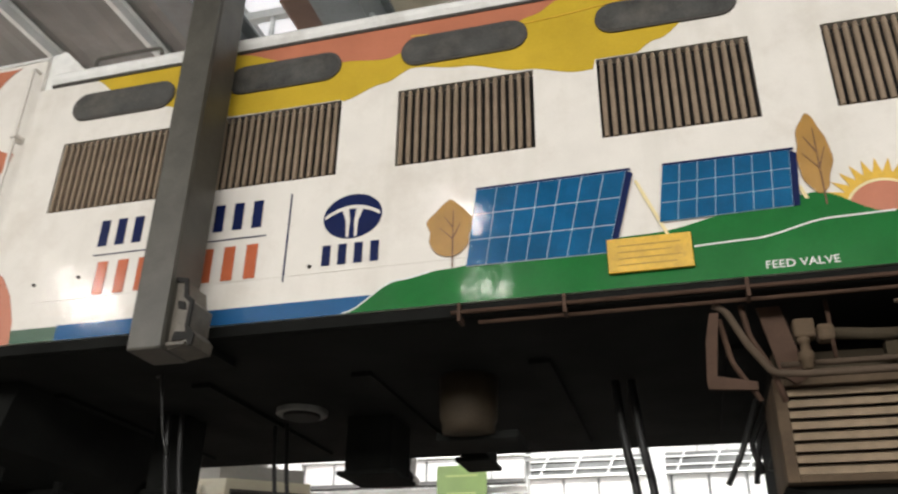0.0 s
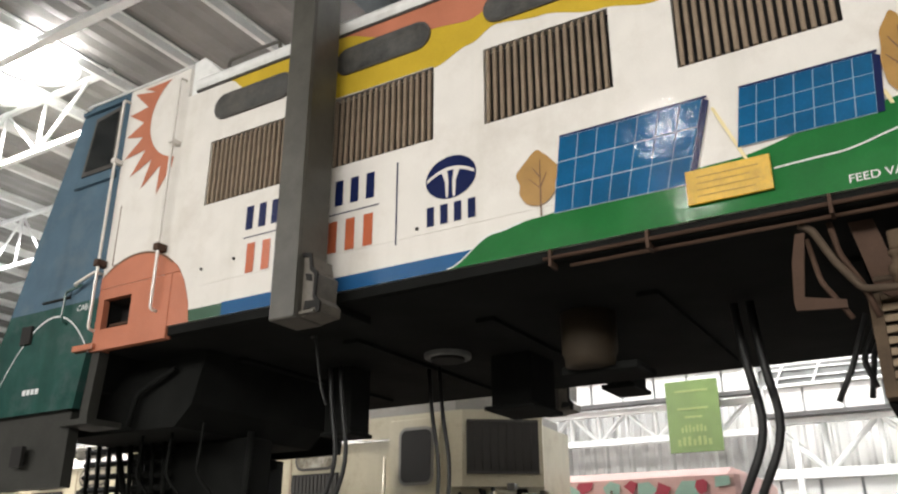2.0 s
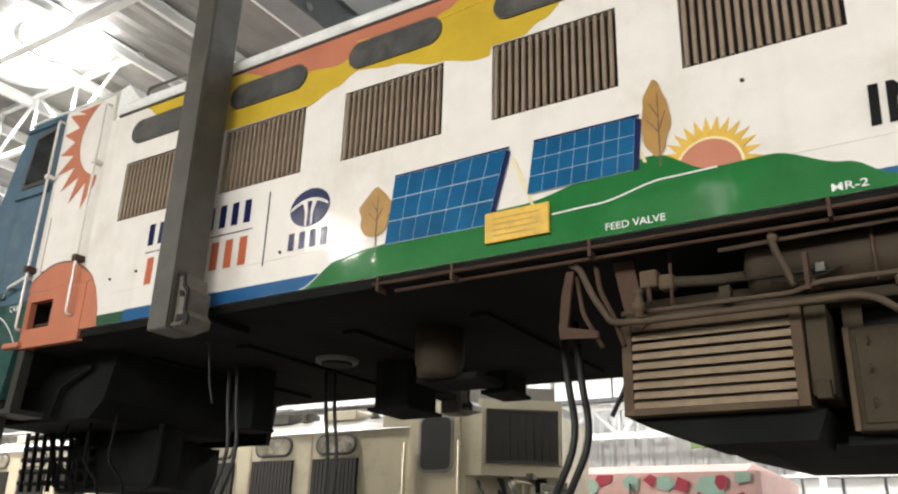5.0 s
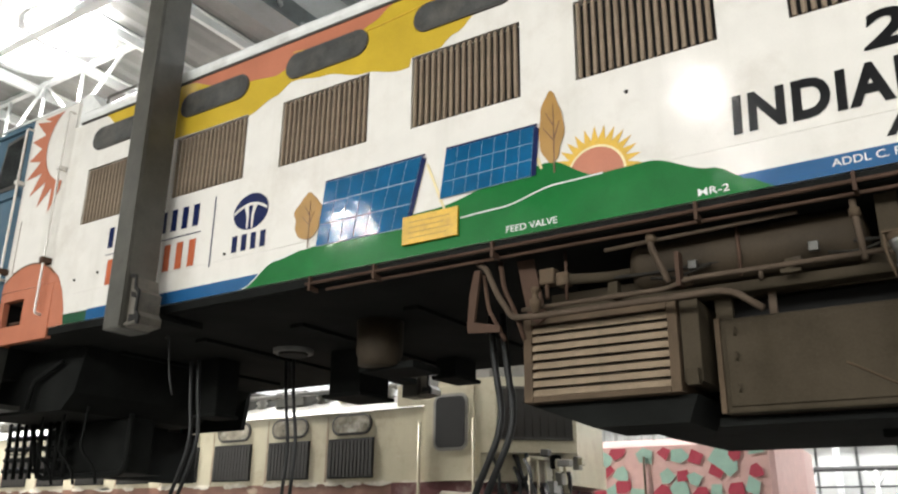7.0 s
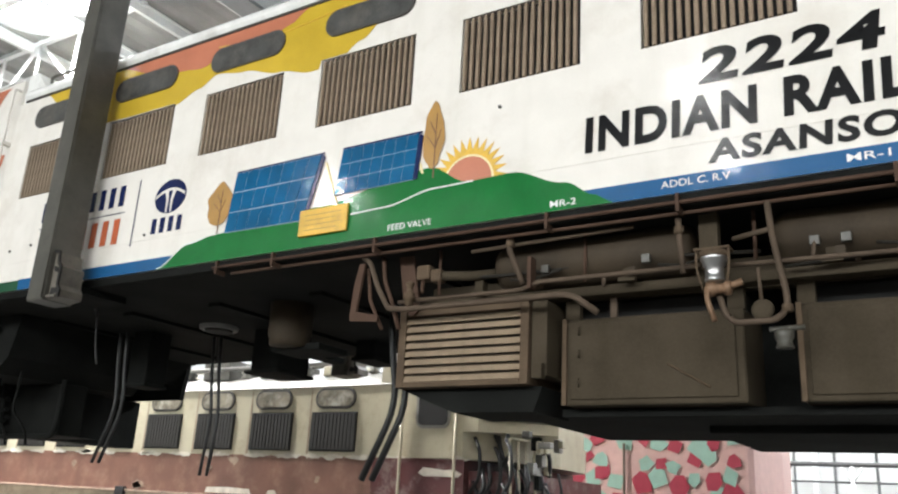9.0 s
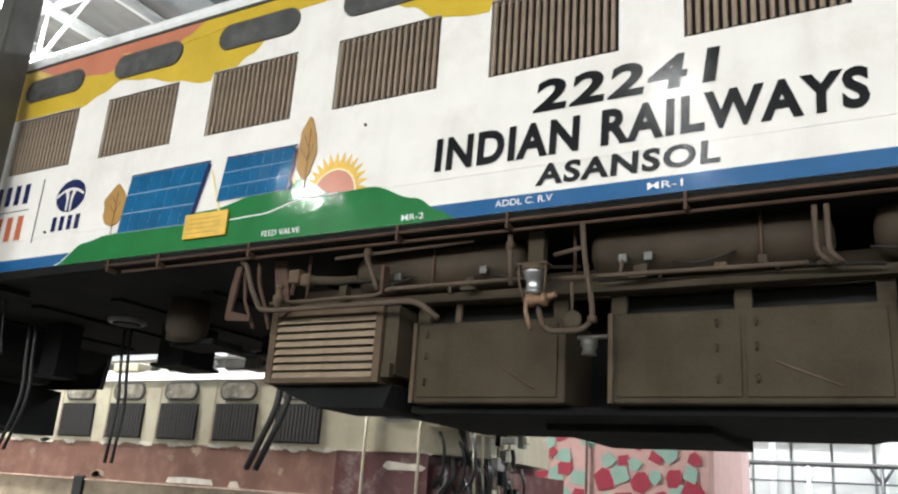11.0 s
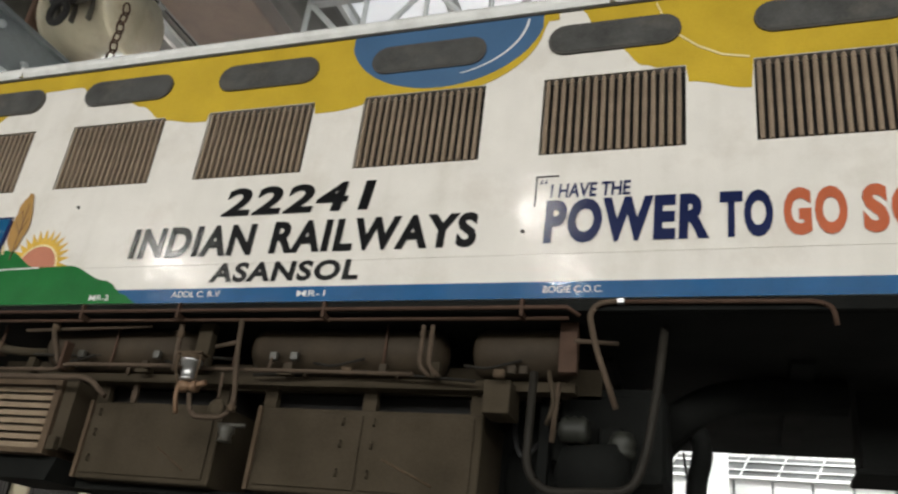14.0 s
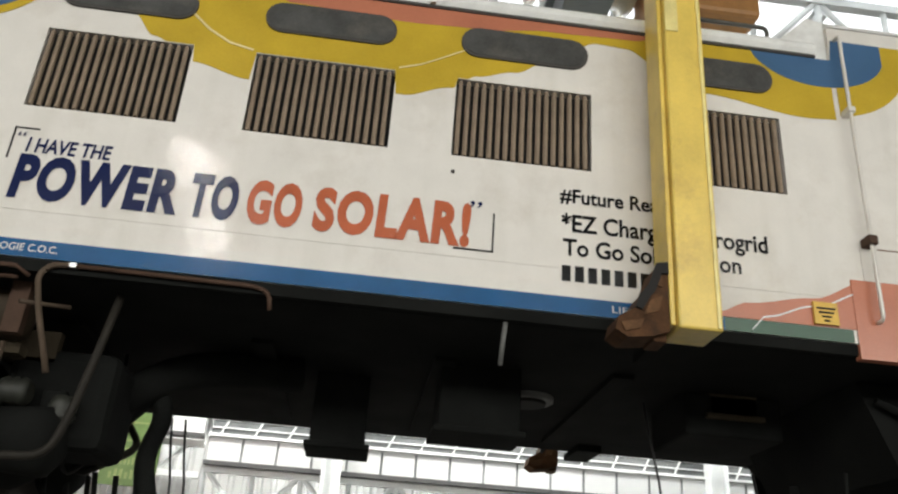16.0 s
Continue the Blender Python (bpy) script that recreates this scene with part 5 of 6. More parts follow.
    for k in range(7):
        x, yy = 4.22 + 0.05 * k, 0.62 + 0.06 * (k % 4)
        P([(x, yy, 2.8), (x - 0.1, yy, 2.55 + 0.05 * (k % 3)), (x - 0.12 + rng.uniform(-0.08, 0.06), yy, 2.4 + 0.12 * rng.random())], 0.014, HOSE, 0.04)
    # small fittings along the frame
    for k in range(16):
        x = 4.5 + 0.225 * k + rng.uniform(-0.05, 0.05)
        kind = k % 4
        if kind == 0:
            P([(x, 0.2, 3.12), (x, 0.2, 2.87 + rng.uniform(-0.03, 0.05))], 0.009, RUSTPIPE, 0.02)
        elif kind == 1:
            part("bracket", boxes((x, x + 0.05, 0.24, 0.3, 2.85, 2.93), (x - 0.02, x + 0.07, 0.22, 0.25, 2.84, 2.86)), DUSTY, t)
        elif kind == 2:
            P([(x, 0.2, 2.9), (x + 0.12, 0.19, 2.88), (x + 0.3, 0.2, 2.93)], 0.008, SOOT, 0.04)
        else:
            part("union_nut", lathe(bmesh.new(), [(0.012, -0.03), (0.024, -0.025), (0.024, 0.025), (0.012, 0.03)], (x, 0.14, 2.84), "x", 6), COOLBOX, t)
    part("cable_run", rods((rounded([(4.3, 0.24, 2.97), (5.0, 0.22, 2.93), (5.7, 0.24, 2.96), (6.3, 0.22, 2.92)], 0.2), 0.01)), SOOT, t)
    part("cable_run", rods((rounded([(6.4, 0.24, 2.84), (7.0, 0.22, 2.87), (7.7, 0.24, 2.83)], 0.2), 0.009)), SOOT, t)
    # hanging hoses
    for x, y, n, top, low, dx in ((3.52, 1.15, 2, 3.1, 1.85, -0.16), (1.15, 1.64, 2, 3.1, 1.85, 0.05), (0.8, 0.9, 2, 3.0, 1.9, -0.1), (0.95, 0.5, 1, 3.1, 2.65, 0.15), (8.6, 2.0, 2, 2.9, 1.95, -0.2), (11.6, 1.2, 1, 3.1, 2.2, 0.1)):
        for k in range(n):
            xx = x + 0.09 * k
            P([(xx, y, top), (xx + 0.03, y, (top + low) / 2 + 0.25), (xx + 0.1, y, (top + low) / 2 - 0.1), (xx + dx, y, low)], (0.024 if x > 3 else 0.015) if top - low > 1 else 0.008, HOSE, 0.2)


def arc_path(x, y, z):
    return [(x, y + 0.015, z - 0.02), (x, y - 0.008, z - 0.015), (x + 0.008, y - 0.01, z), (x, y - 0.008, z + 0.015), (x, y + 0.015, z + 0.02)]


underframe()


RUSTCASE = material("red_brown_gear_casing_paint", (0.12, 0.065, 0.042), 0.5, grain=0.3, scale=4, dirt=(0.05, 0.035, 0.025), dirt_amount=0.6, dirt_scale=4)
WORNSTEEL = material("worn_rusty_steel", (0.12, 0.062, 0.03), 0.75, spec=0.15, grain=0.5, scale=15)


# ---- lifting frames that carry the locomotive ----
def lifting_frame(x0, x1, mat, shoe, label, lean):
    t = thing("lifting_frame", label, "lifting frame", "lifting frames")
    xm = (x0 + x1) / 2
    near = (x0, x1)
    for y0, y1, s in ((-0.34, -0.1, 1), (WIDTH + 0.1, WIDTH + 0.34, -1)):
        # the far leg of the yellow frame stands a little further along
        x0, x1 = (near[0] + 0.3, near[1] + 0.3) if lean < 0 and s < 0 else near
        low = 2.95 if lean > 0 else 3.04 if s > 0 else 3.25
        leg = part("leg", boxes((x0, x1, y0, y1, low, 7.2), bevel=0.012), mat, t, "hanging steel box leg")
        if lean < 0:
            part("leg_plate", boxes((x0 - 0.028, x0 - 0.002, y0 + 0.03, y1 - 0.02, low + 0.02, 7.19), bevel=0.006), mat, leg, "ochre-yellow side plate")
            # paler yellow puts the lit ridge's brightness into its colour
            part("leg_rib", boxes((x1 - 0.03, x1 - 0.012, y0 - 0.008, y0, low + 0.01, 7.19), bevel=0.003), YELEDGE, leg, "pale edge strip painted as a lit ridge")
            part("leg_flange", boxes((x0 + 0.004, x0 + 0.075, y0 - 0.007, y0, 4.72, 7.19), bevel=0.003), YELEDGE, leg, "pale yellow upper flange")
        else:
            part("leg_rib", boxes((x1 - 0.018, x1 - 0.004, y0 - 0.014, y0, low + 0.01, 7.19)), mat, leg)
        ya = -0.32 if s > 0 else WIDTH + 0.12
        f = part("shoe", boxes((x1, x1 + 0.03, ya + 0.06, ya + 0.2, 2.96, 3.3) if lean > 0 else (x0 - 0.1, x0 - 0.03, ya + 0.06, ya + 0.2, 2.99, 3.3), bevel=0.006), shoe, t, "oily worn steel lifting shoe under the sill")
        if lean > 0:
            out = [(0.0, 3.31), (0.05, 3.3), (0.065, 3.22), (0.1, 3.19), (0.095, 3.06), (0.13, 3.02), (0.125, 2.97), (0.0, 2.955)]
            pts = [(x1 + u, w) for u, w in out]
            marks = [[(0.02, 3.2), (0.06, 3.19), (0.07, 3.15), (0.03, 3.16)], [(0.03, 3.04), (0.09, 3.035), (0.1, 3.0), (0.02, 2.99)]]
            marks = [[(x1 + u, w) for u, w in m] for m in marks]
        else:
            out = [(0.0, 3.36), (0.05, 3.35), (0.09, 3.24), (0.13, 3.2), (0.16, 3.13), (0.24, 3.08), (0.255, 3.02), (0.2, 2.985), (0.08, 3.0), (0.0, 3.03)]
            pts = [(x0 - 0.03 - u, w) for u, w in out]
            marks = [[(0.03, 3.2), (0.09, 3.17), (0.12, 3.1), (0.05, 3.12)], [(0.12, 3.08), (0.23, 3.05), (0.21, 3.01), (0.14, 3.03)], [(0.03, 3.31), (0.06, 3.3), (0.06, 3.25), (0.03, 3.24)]]
            marks = [[(x0 - 0.03 - u, w) for u, w in m] for m in marks]
            part("shoe_plate", prism([(x1, 3.33), (x1 + 0.03, 3.35), (x1 + 0.015, 3.27), (x1 + 0.035, 3.21), (x1, 3.14)], "y", ya + 0.1, ya + 0.2), shoe, f)
        part("shoe_plate", prism(pts, "y", ya + 0.02, ya + 0.2), PALESHOE if lean > 0 else shoe, f)
        # grey shoe: black paints its shaded cavity; yellow shoe: paler worn, lit ledges
        for m in marks:
            part("worn_edge", prism(m, "y", ya + 0.012, ya + 0.02), DARK if lean > 0 else WORNSTEEL, f)
        if lean > 0:
            part("shoe_rim", prism([(x1 - 0.01, 3.3), (x1 - 0.01, 3.325), (x1 + 0.06, 3.312), (x1 + 0.075, 3.225), (x1 + 0.11, 3.195), (x1 + 0.105, 3.06), (x1 + 0.14, 3.02), (x1 + 0.135, 2.965), (x1 + 0.115, 2.965), (x1 + 0.085, 3.06), (x1 + 0.09, 3.18), (x1 + 0.055, 3.215), (x1 + 0.045, 3.295)], "y", ya + 0.006, ya + 0.02), DARK, f, "black rim along the shoe's edge")
            part("shoe_lip", boxes((x1 - 0.02, x1 + 0.1, ya + 0.0, ya + 0.02, 2.965, 2.985), bevel=0.004), PALESHOE, f, "bright worn lip")
        else:
            part("shoe_rim", prism([(x0 - 0.03, 3.37), (x0 - 0.085, 3.36), (x0 - 0.125, 3.25), (x0 - 0.165, 3.2), (x0 - 0.19, 3.13), (x0 - 0.16, 3.12), (x0 - 0.125, 3.18), (x0 - 0.095, 3.22), (x0 - 0.06, 3.31), (x0 - 0.03, 3.31)], "y", ya + 0.006, ya + 0.02), DARK, f, "black rim along the shoe's edge")
        part("hook", boxes((x0 + 0.01, x1 - 0.01, -0.1 if s > 0 else WIDTH - 0.35, 0.35 if s > 0 else WIDTH + 0.1, 3.07, 3.118)), UNDER, t, "steel hook under the sill")
    # crosshead over the roof
    ch = part("crosshead", boxes((xm - 0.2, xm + 0.2, -0.5, WIDTH + 0.5, 6.55, 6.6)), CRANESTEEL, t, "grey riveted crosshead beam")
    for q in ((xm - 0.2, xm + 0.2, -0.5, WIDTH + 0.5, 7.15, 7.2), (xm + 0.1, xm + 0.13, -0.5, WIDTH + 0.5, 6.6, 7.15), (xm - 0.13, xm - 0.1, -0.5, WIDTH + 0.5, 6.6, 7.15)):
        part("beam_plate", boxes(q), CRANESTEEL, ch)
    for k in range(9):
        part("rivet", lathe(bmesh.new(), [(0.05, 0.0), (0.045, 0.03), (0.02, 0.04)], (xm + 0.13, -0.3 + 0.42 * k, 6.9 + 0.12 * (-1) ** k), "x", 10), CRANERIVET, ch)
    return t


FRAMES = [lifting_frame(1.35, 1.55, GREYSTEEL, SOOTGREY, "grey steel lifting frame hung from the crane", 1),
          lifting_frame(11.25, 11.46, YELSTEEL, RUSTSHOE, "yellow steel lifting frame hung from the crane", -1)]


def hoist(x, left):
    """Hook gear over one end of the body; x is where its drum begins."""
    t = thing("crane_hoist", "crane hook block with winding drum and chain over the roof", "crane hoist", "crane hoists")
    part("drum", lathe(bmesh.new(), [(0.4, x), (0.5, x + 0.02), (0.5, x + 0.1), (0.44, x + 0.12), (0.44, x + 0.95), (0.5, x + 0.97), (0.5, x + 1.05), (0.2, x + 1.08)], (0, 2.4, 7.85), "x", 28), CREAM, t, "cream winding drum")
    part("casing", boxes((x - 0.7, x - 0.02, 1.9, 2.9, 7.3, 8.2) if left else (x + 1.1, x + 1.9, 1.6, 2.6, 6.7, 7.6), bevel=0.04), RUSTCASE if left else CASING, t, "gear casing")
    for k in range(3):
        part("rib", boxes((x + 0.3 + 0.25 * k, x + 0.33 + 0.25 * k, 1.94, 2.0, 7.5, 8.3)), GREYSTEEL, t)
    for k in range(9):
        c = Vector((x + 1.3, 2.0, 6.55 + 0.13 * k))
        link = [c + Vector(((0.05 if k % 2 else 0) * math.cos(a), (0 if k % 2 else 0.05) * math.cos(a), 0.085 * math.sin(a))) for a in [math.tau * j / 10 for j in range(11)]]
        part("chain_link", rod(bmesh.new(), link, 0.012, 6), RUSTPIPE, t)
    ring = [(x + 0.6 + 0.11 * math.cos(a), 1.75, 7.45 + 0.15 * math.sin(a)) for a in [math.tau * j / 20 for j in range(21)]]
    part("shackle", rods((ring, 0.04)), DARK, t, "black shackle")
    part("shackle_bolt", rods(([(x + 0.45, 1.75, 7.62), (x + 0.75, 1.75, 7.62)], 0.05)), DARK, t)
    part("hook_block", boxes((x + 0.35, x + 0.85, 1.6, 1.9, 7.66, 8.2), bevel=0.05), GREYSTEEL, t)
    part("sling_bar", boxes((x + 0.1, x + 0.2, 1.3, 1.7, 7.1, 8.5)), GREYSTEEL, t)
    if left:
        part("box_girder", boxes((x + 1.35, x + 2.5, 1.2, 9.0, 8.02, 8.3), bevel=0.02), GIRDERBROWN, t, "grey-brown crane box girder")
        for k in range(8):
            part("girder_clip", boxes((x + 1.3, x + 1.35, 1.5 + 0.9 * k, 1.6 + 0.9 * k, 8.0, 8.12)), CRANERIVET, t)
        part("wire_rope", rods(([(x + 1.3, 1.3, 8.03), (x + 1.3, 8.8, 8.03)], 0.012)), DARK, t, "dark greasy wire rope")
    # bridge girders of the crane, across the shop
    for gx in (x - 2.6, x + 1.0):
        g = part("bridge_girder", boxes((gx - 0.03, gx + 0.03, -14, 12.5, 8.54, 9.26)), CRANESTEEL, t, "blue-grey riveted crane bridge girder")
        for z in (8.5, 9.26):
            part("girder_flange", boxes((gx - 0.2, gx + 0.2, -14, 12.5, z, z + 0.04)), CRANESTEEL, g)
        for k in range(14):
            part("rivet", lathe(bmesh.new(), [(0.06, 0.0), (0.055, 0.03), (0.02, 0.04)], (gx + 0.03, 0.0 + 0.5 * k, 8.7 + 0.1 * (k % 2)), "x", 10), CRANERIVET, g)
    return t


HOISTS = [hoist(1.25, True), hoist(11.0, False)]


# ---- the cream and maroon locomotive on the next track ----
def parked_loco():
    t = thing("parked_locomotive", "weathered cream and maroon electric locomotive on the next track", "locomotive")
    y, w = 4.55, 3.0
    x0, x1 = -24.0, -5.65
    part("lower_body", boxes((x0, -4.9, y, y + w, 1.69, 2.22)), MAROON, t, "faded maroon lower body")
    part("sill_band", boxes((x0, -4.9, y, y + w, 0.95, 1.688)), SILLBEIGE, t, "dirty beige sill band")
    part("sill_ledge", boxes((x0, -6.2, y - 0.03, y, 1.67, 1.7), bevel=0.005), WORNCREAM, t)
    for px in (-16.9, -10.72):
        # black blocks stand in for the shade of openings in the band
        part("sill_opening_shade", boxes((px, px + 0.2, y - 0.05, y, 1.0, 1.74), bevel=0.01), DARK, t, "black block painted in as a dark sill opening")
    part("bare_patch", flat([(-8.91, 1.72), (-8.88, 1.79), (-8.5, 1.8), (-8.1, 1.785), (-8.06, 1.72)], y - 0.006, 0.003), PEELED, t)
    part("bare_patch", flat([(-7.8, 1.71), (-7.77, 1.78), (-7.66, 1.79), (-7.6, 1.71)], y - 0.006, 0.003), PEELED, t)
    part("bare_patch", flat([(-5.48, 2.06), (-5.42, 2.12), (-5.28, 2.11), (-5.15, 2.095), (-5.0, 2.1), (-4.9, 2.06), (-4.95, 2.02), (-5.2, 2.025), (-5.4, 2.02)], y - 0.013, 0.004), PEELED, t)
    part("cab_lower", boxes((-6.15, -4.88, y - 0.008, y + w + 0.008, 0.95, 2.215)), DKMAROON, t)
    part("upper_body", boxes((x0, -6.1, y + 0.0, y + w, 2.22, 3.08)), CREAM, t, "cream upper body")
    part("roof", prism([(y - 0.02, 3.08), (y + 0.05, 3.16), (y + 0.6, 3.35), (y + w - 0.6, 3.35), (y + w, 3.1)], "x", x0, -5.7), PARKROOF, t)
    # cab with canted front
    low_plan = [(-6.1, y), (-4.92, y), (-4.5, y + 0.45), (-4.4, y + 1.5), (-4.5, y + w - 0.45), (-4.92, y + w), (-6.1, y + w)]
    part("cab", prism(low_plan, "z", 2.22, 2.52), CREAM, t, "cream cab with canted front")
    plan = [(-6.1, y), (-4.72, y), (-3.98, y + 0.52), (-4.42, y + 1.5), (-4.5, y + w - 0.52), (-4.72, y + w), (-6.1, y + w)]
    part("cab_nose", prism(plan, "z", 2.521, 3.36), CREAM, t, "cream overhanging cab nose")
    part("cab_roof", prism([(px - 0.12 if px > -6 else px, py + (0.06 if py < y + 1.5 else -0.06)) for px, py in plan], "z", 3.361, 3.52), PARKROOF, t)
    part("horn", lathe(bmesh.new(), [(0.1, -0.1), (0.14, 0.0), (0.14, 0.12), (0.08, 0.14)], (-4.7, y + 0.5, 3.62), "y", 14), PARKROOF, t, "round roof lamp housing")
    dr = part("cab_door", boxes((-5.68, -5.0, y - 0.02, y, 2.22, 3.3), bevel=0.008), CREAM, t, "cream cab door")
    pane = lambda m: [(px, pz) for cx, cz, a0 in ((-5.18, 3.1, 0), (-5.44, 3.1, 90), (-5.44, 2.66, 180), (-5.18, 2.66, 270)) for px, pz in arc(cx, cz, 0.07 + m, a0, a0 + 90, 6)]
    part("door_frame", flat(pane(0.035), y - 0.034, 0.014), PARKROOF, dr, "grimy window surround")
    # closed black plate puts the cab's inner shade into the window
    part("door_window", flat(pane(0.0), y - 0.04, 0.006), DARK, dr, "black plate painted as the open window's dark inside")
    (ax, ay), (bx, by) = (-4.68, y + 0.028), (-4.02, y + 0.492)
    run = math.hypot(bx - ax, by - ay)
    nx, ny = (by - ay) / run, -(bx - ax) / run
    g = part("windscreen", prism([(ax, ay), (bx, by), (bx + 0.03 * nx, by + 0.03 * ny), (ax + 0.03 * nx, ay + 0.03 * ny)], "z", 2.68, 3.22), DKGRILLE, t, "dark meshed windscreen")
    for z in (2.655, 3.22):
        part("screen_frame", prism([(ax, ay), (bx, by), (bx + 0.045 * nx, by + 0.045 * ny), (ax + 0.045 * nx, ay + 0.045 * ny)], "z", z, z + 0.025), GASKET, g)
    for k in range(1, 9):
        fx, fy = ax + (bx - ax) * k / 9 + 0.034 * nx, ay + (by - ay) * k / 9 + 0.034 * ny
        part("mesh_bar", rods(([(fx, fy, 2.69), (fx, fy, 3.21)], 0.004), n=6), DKGRILLE, g)
    for k in range(13):
        x = -7.15 - 1.04 * k
        # black sheet behind the slats paints the grille's shade
        g = part("grille", boxes((x, x + 0.72, y - 0.015, y, 2.28, 2.76)), DARK, t, "dark louvre grille")
        me = SLATS2
        for j in range(12):
            o = new("slat", me)
            o.location = (x + 0.02 + j * 0.058, y, 0)
            o.parent = g
        rad, zc = 0.13, 2.93
        pill = arc(x + 0.68 - rad, zc, rad, -90, 90, 8) + arc(x + 0.04 + rad, zc, rad, 90, 270, 8)
        wn = part("window", flat(pill, y - 0.02, 0.02), GASKET, t, "rounded window")
        pill2 = arc(x + 0.68 - rad, zc, rad - 0.03, -90, 90, 8) + arc(x + 0.04 + rad, zc, rad - 0.03, 90, 270, 8)
        part("pane", flat(pill2, y - 0.025, 0.006), PALEGLASS, wn)
    for xx in (-5.72, -4.98):
        part("handrail", rods(([(xx, y - 0.06, 1.2), (xx, y - 0.06, 2.9)], 0.018)), CREAM, t)
    rng = random.Random(3)
    for k in range(14):
        xx, zz, ww = rng.uniform(-12, -4.9), rng.uniform(1.3, 2.17), rng.uniform(0.05, 0.2)
        pts = [(xx + ww * math.cos(a) * rng.uniform(0.5, 1.1), min(2.2, zz + 0.06 * math.sin(a) * rng.uniform(0.3, 1.3))) for a in [math.tau * j / 14 for j in range(14)]]
        part("paint_patch", flat(pts, y - 0.003, 0.002), WORNCREAM, t)
    for k in range(26):
        xx, ww = -17 + 0.47 * k + rng.uniform(-0.2, 0.2), rng.uniform(0.1, 0.3)
        pts = [(xx + ww * math.cos(a) * rng.uniform(0.6, 1.1), 2.215 + 0.028 * math.sin(a) * rng.uniform(0.4, 1.6)) for a in [math.tau * j / 16 for j in range(16)]]
        part("peeled_paint", flat(pts, y - 0.006, 0.002), PEELED, t)
    for k in range(13):
        part("pillar_rust", flat([(-7.2 - 1.04 * k, 2.24), (-7.17 - 1.04 * k, 2.24), (-7.18 - 1.04 * k, 3.05), (-7.195 - 1.04 * k, 3.05)], y - 0.004, 0.002), WORNCREAM, t)
    for k in range(30):
        xx, yy, zz = rng.uniform(-4.68, -4.1), y + rng.uniform(0, 1.2), rng.uniform(1.5, 2.5)
        part("front_hose", rod(bmesh.new(), rounded([(xx, yy, zz), (xx + 0.1, yy - 0.1, zz - 0.2), (xx + rng.uniform(-0.2, 0.3), yy, zz - rng.uniform(0.3, 0.6))], 0.08, 3), rng.choice((0.015, 0.025)), 6), HOSE, t)
    part("front_beam", boxes((-4.9, -4.42, y + 0.1, y + w - 0.1, 1.0, 2.1)), DKMAROON, t)
    part("front_rails", rods(*[([(-4.27, y + 0.2 * k, 1.4), (-4.32, y + 0.2 * k, 2.45)], 0.016) for k in range(4)], ([(-4.3, y, 2.45), (-4.3, y + 0.8, 2.45)], 0.016)), CREAM, t)
    for k in range(22):
        xx, yy, zz = rng.uniform(-4.38, -4.03), y + rng.uniform(-0.02, 0.9), rng.uniform(1.5, 2.6)
        part("front_fitting", boxes((xx, xx + rng.uniform(0.05, 0.16), yy, yy + 0.1, zz, zz + rng.uniform(0.05, 0.18)), bevel=0.01), rng.choice((CREAM, CREAM, GREYSTEEL, UNDER, PARKROOF)), t)
    for k in range(10):
        xx, yy, zz = rng.uniform(-4.85, -4.2), y - 0.03 + rng.uniform(0, 0.3), rng.uniform(1.9, 2.6)
        part("jumper_cable", rods((rounded([(xx, yy, zz), (xx + 0.12, yy - 0.08, zz - 0.15), (xx + 0.1, yy - 0.05, zz - 0.45), (xx - 0.05, yy, zz - 0.6)], 0.1), 0.02)), HOSE, t)
    # roof gear
    for yy, zz in ((y + 0.25, 3.42), (y + 0.9, 3.52)):
        part("roof_pipe", rods(([(-20, yy, zz), (-6.3, yy, zz)], 0.03)), PARKROOF, t, "white roof pipe")
    for k in range(12):
        xx = -6.6 - 1.15 * k
        part("insulator", lathe(bmesh.new(), [(0.04, 0.0), (0.09, 0.03), (0.05, 0.06), (0.09, 0.1), (0.05, 0.13), (0.08, 0.17), (0.03, 0.2)], (xx, y + 0.5, 3.3), "z", 10), GREYSTEEL if k % 2 else PARKROOF, t, "ribbed insulator")
        part("roof_box", boxes((xx - 0.75, xx - 0.2, y + 0.35, y + 1.0, 3.28, 3.42 + 0.08 * (k % 3)), bevel=0.02), GREYSTEEL if k % 3 else CREAM, t)
    part("running_gear", boxes((x0, -5.0, y + 0.4, y + w - 0.4, 0.35, 0.95)), UNDER, t)
    for k in range(6):
        xx = -6.2 - (1.9 * (k % 3)) - (9.5 if k > 2 else 0)
        part("wheel", lathe(bmesh.new(), [(0.5, 0.0), (0.55, 0.02), (0.55, 0.14), (0.5, 0.15)], (xx, y + 0.6, 0.55), "y", 24), UNDER, t)


PEELED = material("peeled_pale_undercoat", (0.58, 0.53, 0.45), 0.7, grain=0.25, scale=12)
SILLBEIGE = material("dirty_beige_sill_paint", (0.33, 0.255, 0.18), 0.5, streak=0.4, grain=0.3, scale=3, dirt=(0.12, 0.08, 0.06), dirt_amount=0.7, dirt_scale=4)
WORNCREAM = material("worn_pale_brown_paint", (0.3, 0.22, 0.16), 0.6, grain=0.4, scale=8)
SLATS2 = mesh_of("slat", boxes((0, 0.045, -0.026, -0.016, 2.3, 2.74)), DKGRILLE)
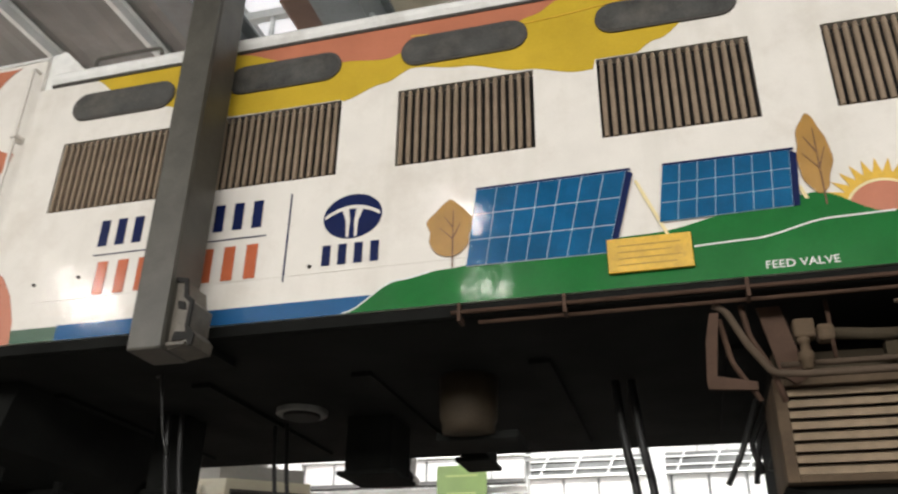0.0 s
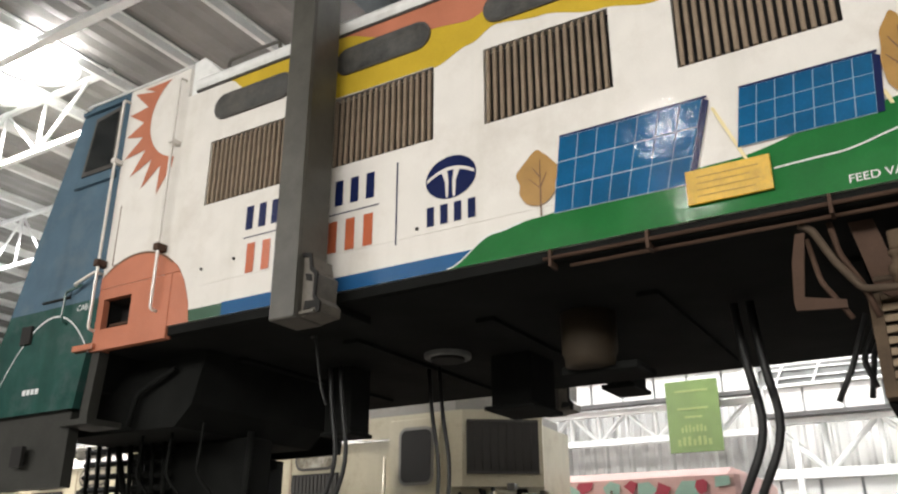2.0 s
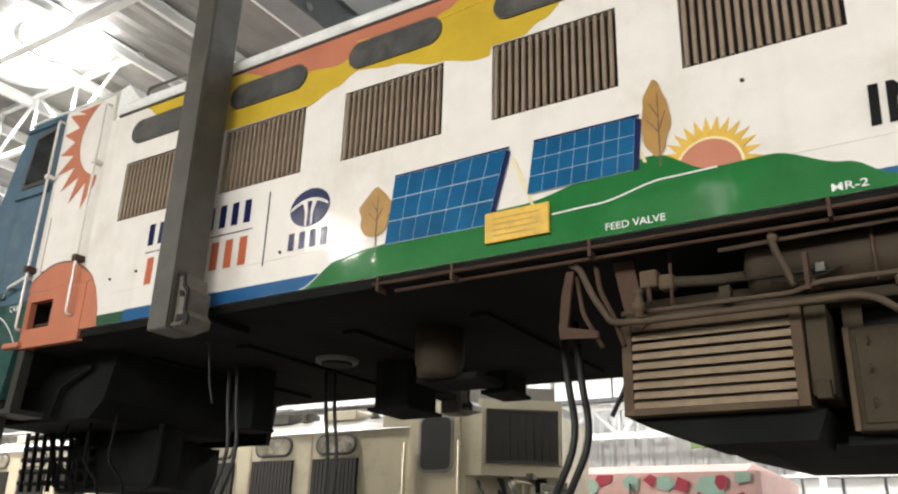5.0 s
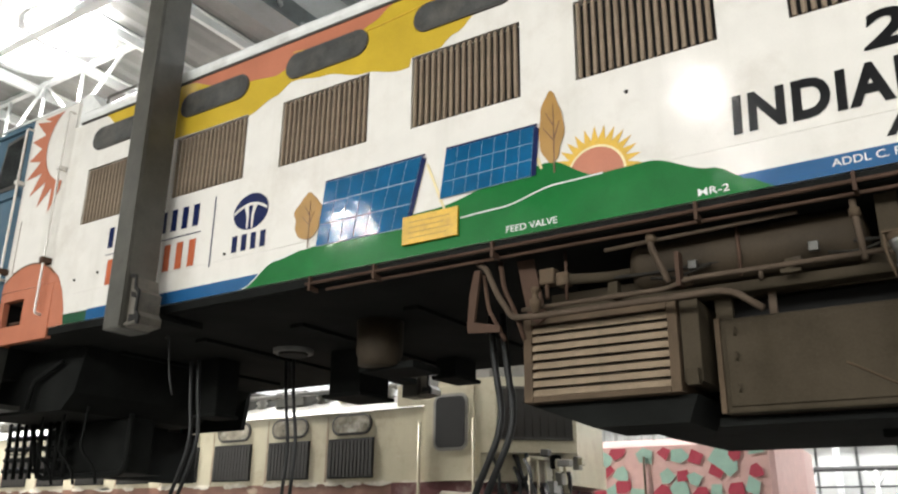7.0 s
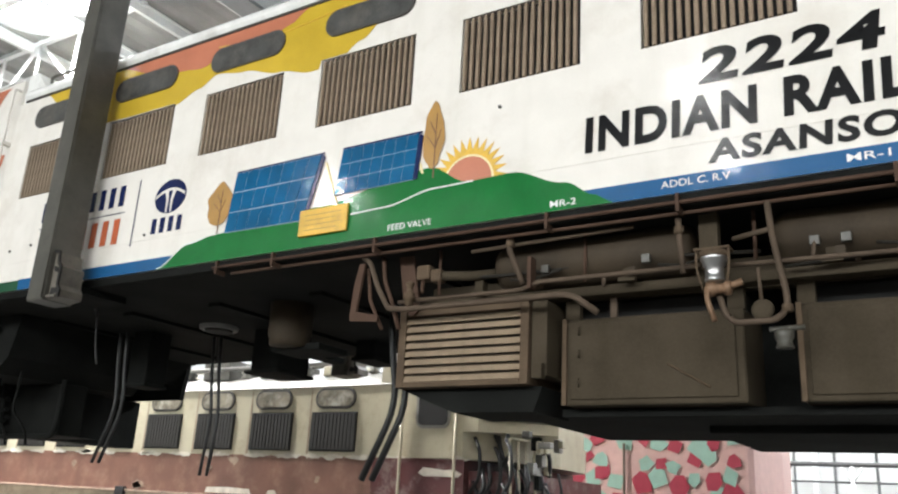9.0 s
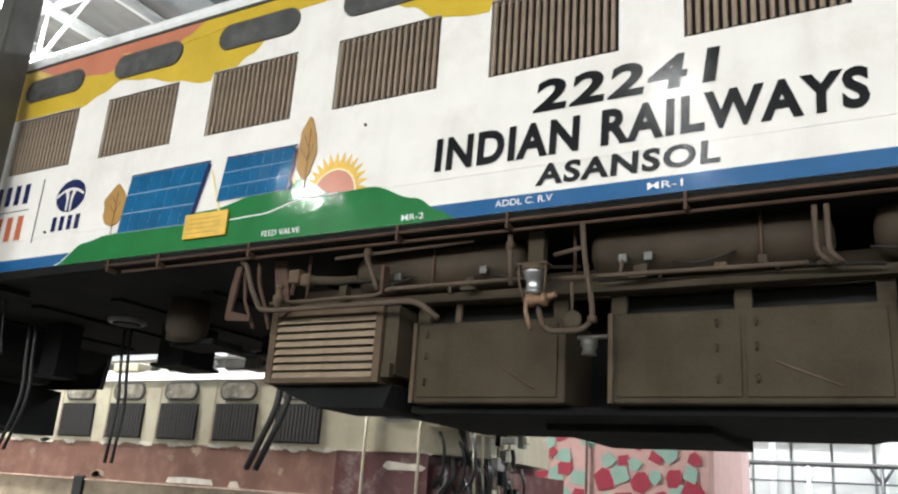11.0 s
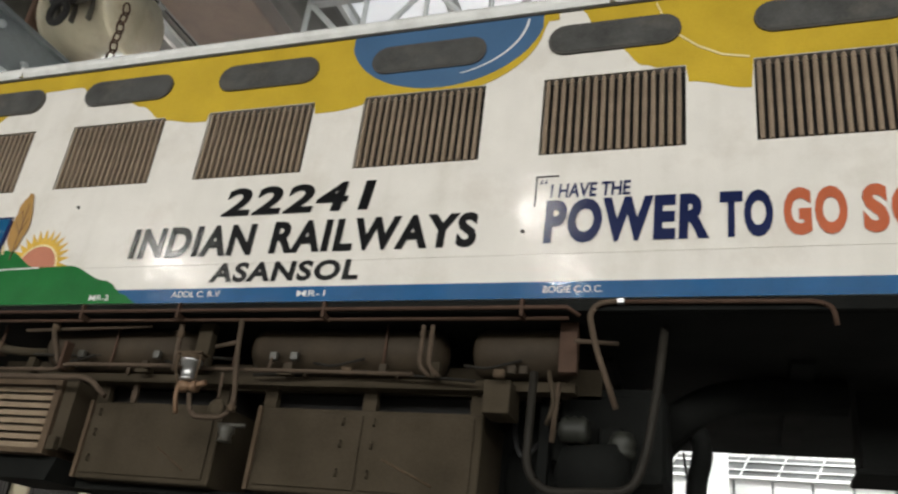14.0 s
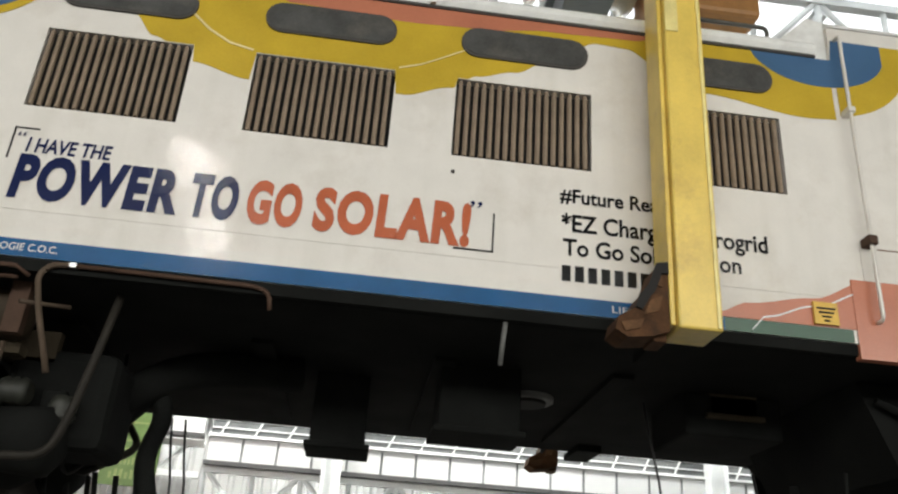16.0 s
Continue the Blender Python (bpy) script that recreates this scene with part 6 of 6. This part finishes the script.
# the pale dirt patches here paint white reflections into the glass colour
PALEGLASS = material("glass_with_painted_shine", (0.24, 0.215, 0.17), 0.12, grain=0.6, scale=7, bump=0.3, dirt=(0.65, 0.62, 0.55), dirt_amount=0.8, dirt_scale=5)
parked_loco()


def camouflage_loco():
    t = thing("camouflage_locomotive", "pink, crimson and mint camouflage painted locomotive", "locomotive")
    y, w, x0, x1 = 9.15, 3.0, -16.0, -2.75
    plan = [(x0, y), (x1 - 0.1, y), (x1 - 0.03, y + 0.08), (x1, y + 0.3), (x1 + 0.1, y + w / 2), (x1, y + w - 0.3), (x1 - 0.1, y + w), (x0, y + w)]
    part("body", prism(plan, "z", 0.9, 2.96), PINK, t, "pink camouflage body")
    part("roof", prism([(y, 2.96), (y + 0.4, 3.1), (y + w - 0.4, 3.1), (y + w, 2.96)], "x", x0, x1 - 0.2), PINK, t)
    rng = random.Random(11)
    n_patch = 0
    for ix in range(14):
        for iz in range(6):
            mint = (ix + iz) % 2 == 0
            if not mint and rng.random() < 0.2:
                continue
            n_patch += 1
            xx, zz = -6.75 + 0.285 * ix + rng.uniform(-0.13, 0.13), 1.46 + 0.27 * iz + rng.uniform(-0.1, 0.1)
            r, n, a0 = (rng.uniform(0.1, 0.19) if mint else rng.uniform(0.11, 0.19)), rng.randint(4, 6), rng.random() * 6
            pts = [(min(x1 - 0.12, xx + r * rng.uniform(0.7, 1.25) * math.cos(a0 + math.tau * j / n)), min(2.94, zz + r * rng.uniform(0.7, 1.2) * math.sin(a0 + math.tau * j / n))) for j in range(n)]
            part("camouflage_patch", flat(pts, y - 0.004 - 0.0003 * n_patch, 0.0002), MINT if mint else CRIMSON, t)
    part("seam", rods(([(-4.7, y - 0.05, 1.0), (-4.7, y - 0.05, 2.8)], 0.02)), PALEPIPE, t)
    part("running_gear", boxes((x0, x1 - 0.3, y + 0.3, y + w - 0.3, 0.35, 0.9)), UNDER, t)
    for k in range(4):
        part("wheel", lathe(bmesh.new(), [(0.45, 0.0), (0.5, 0.02), (0.5, 0.14), (0.45, 0.15)], (-4.4 - 2.2 * k, y + 0.55, 0.55), "y", 24), UNDER, t)


camouflage_loco()


def motions():
    rows = [(t, pose(x, 0, 0)) for t, x in TRAVEL]
    for ob in (LOCO, *FRAMES, *HOISTS):
        walk(ob, rows)


motions()
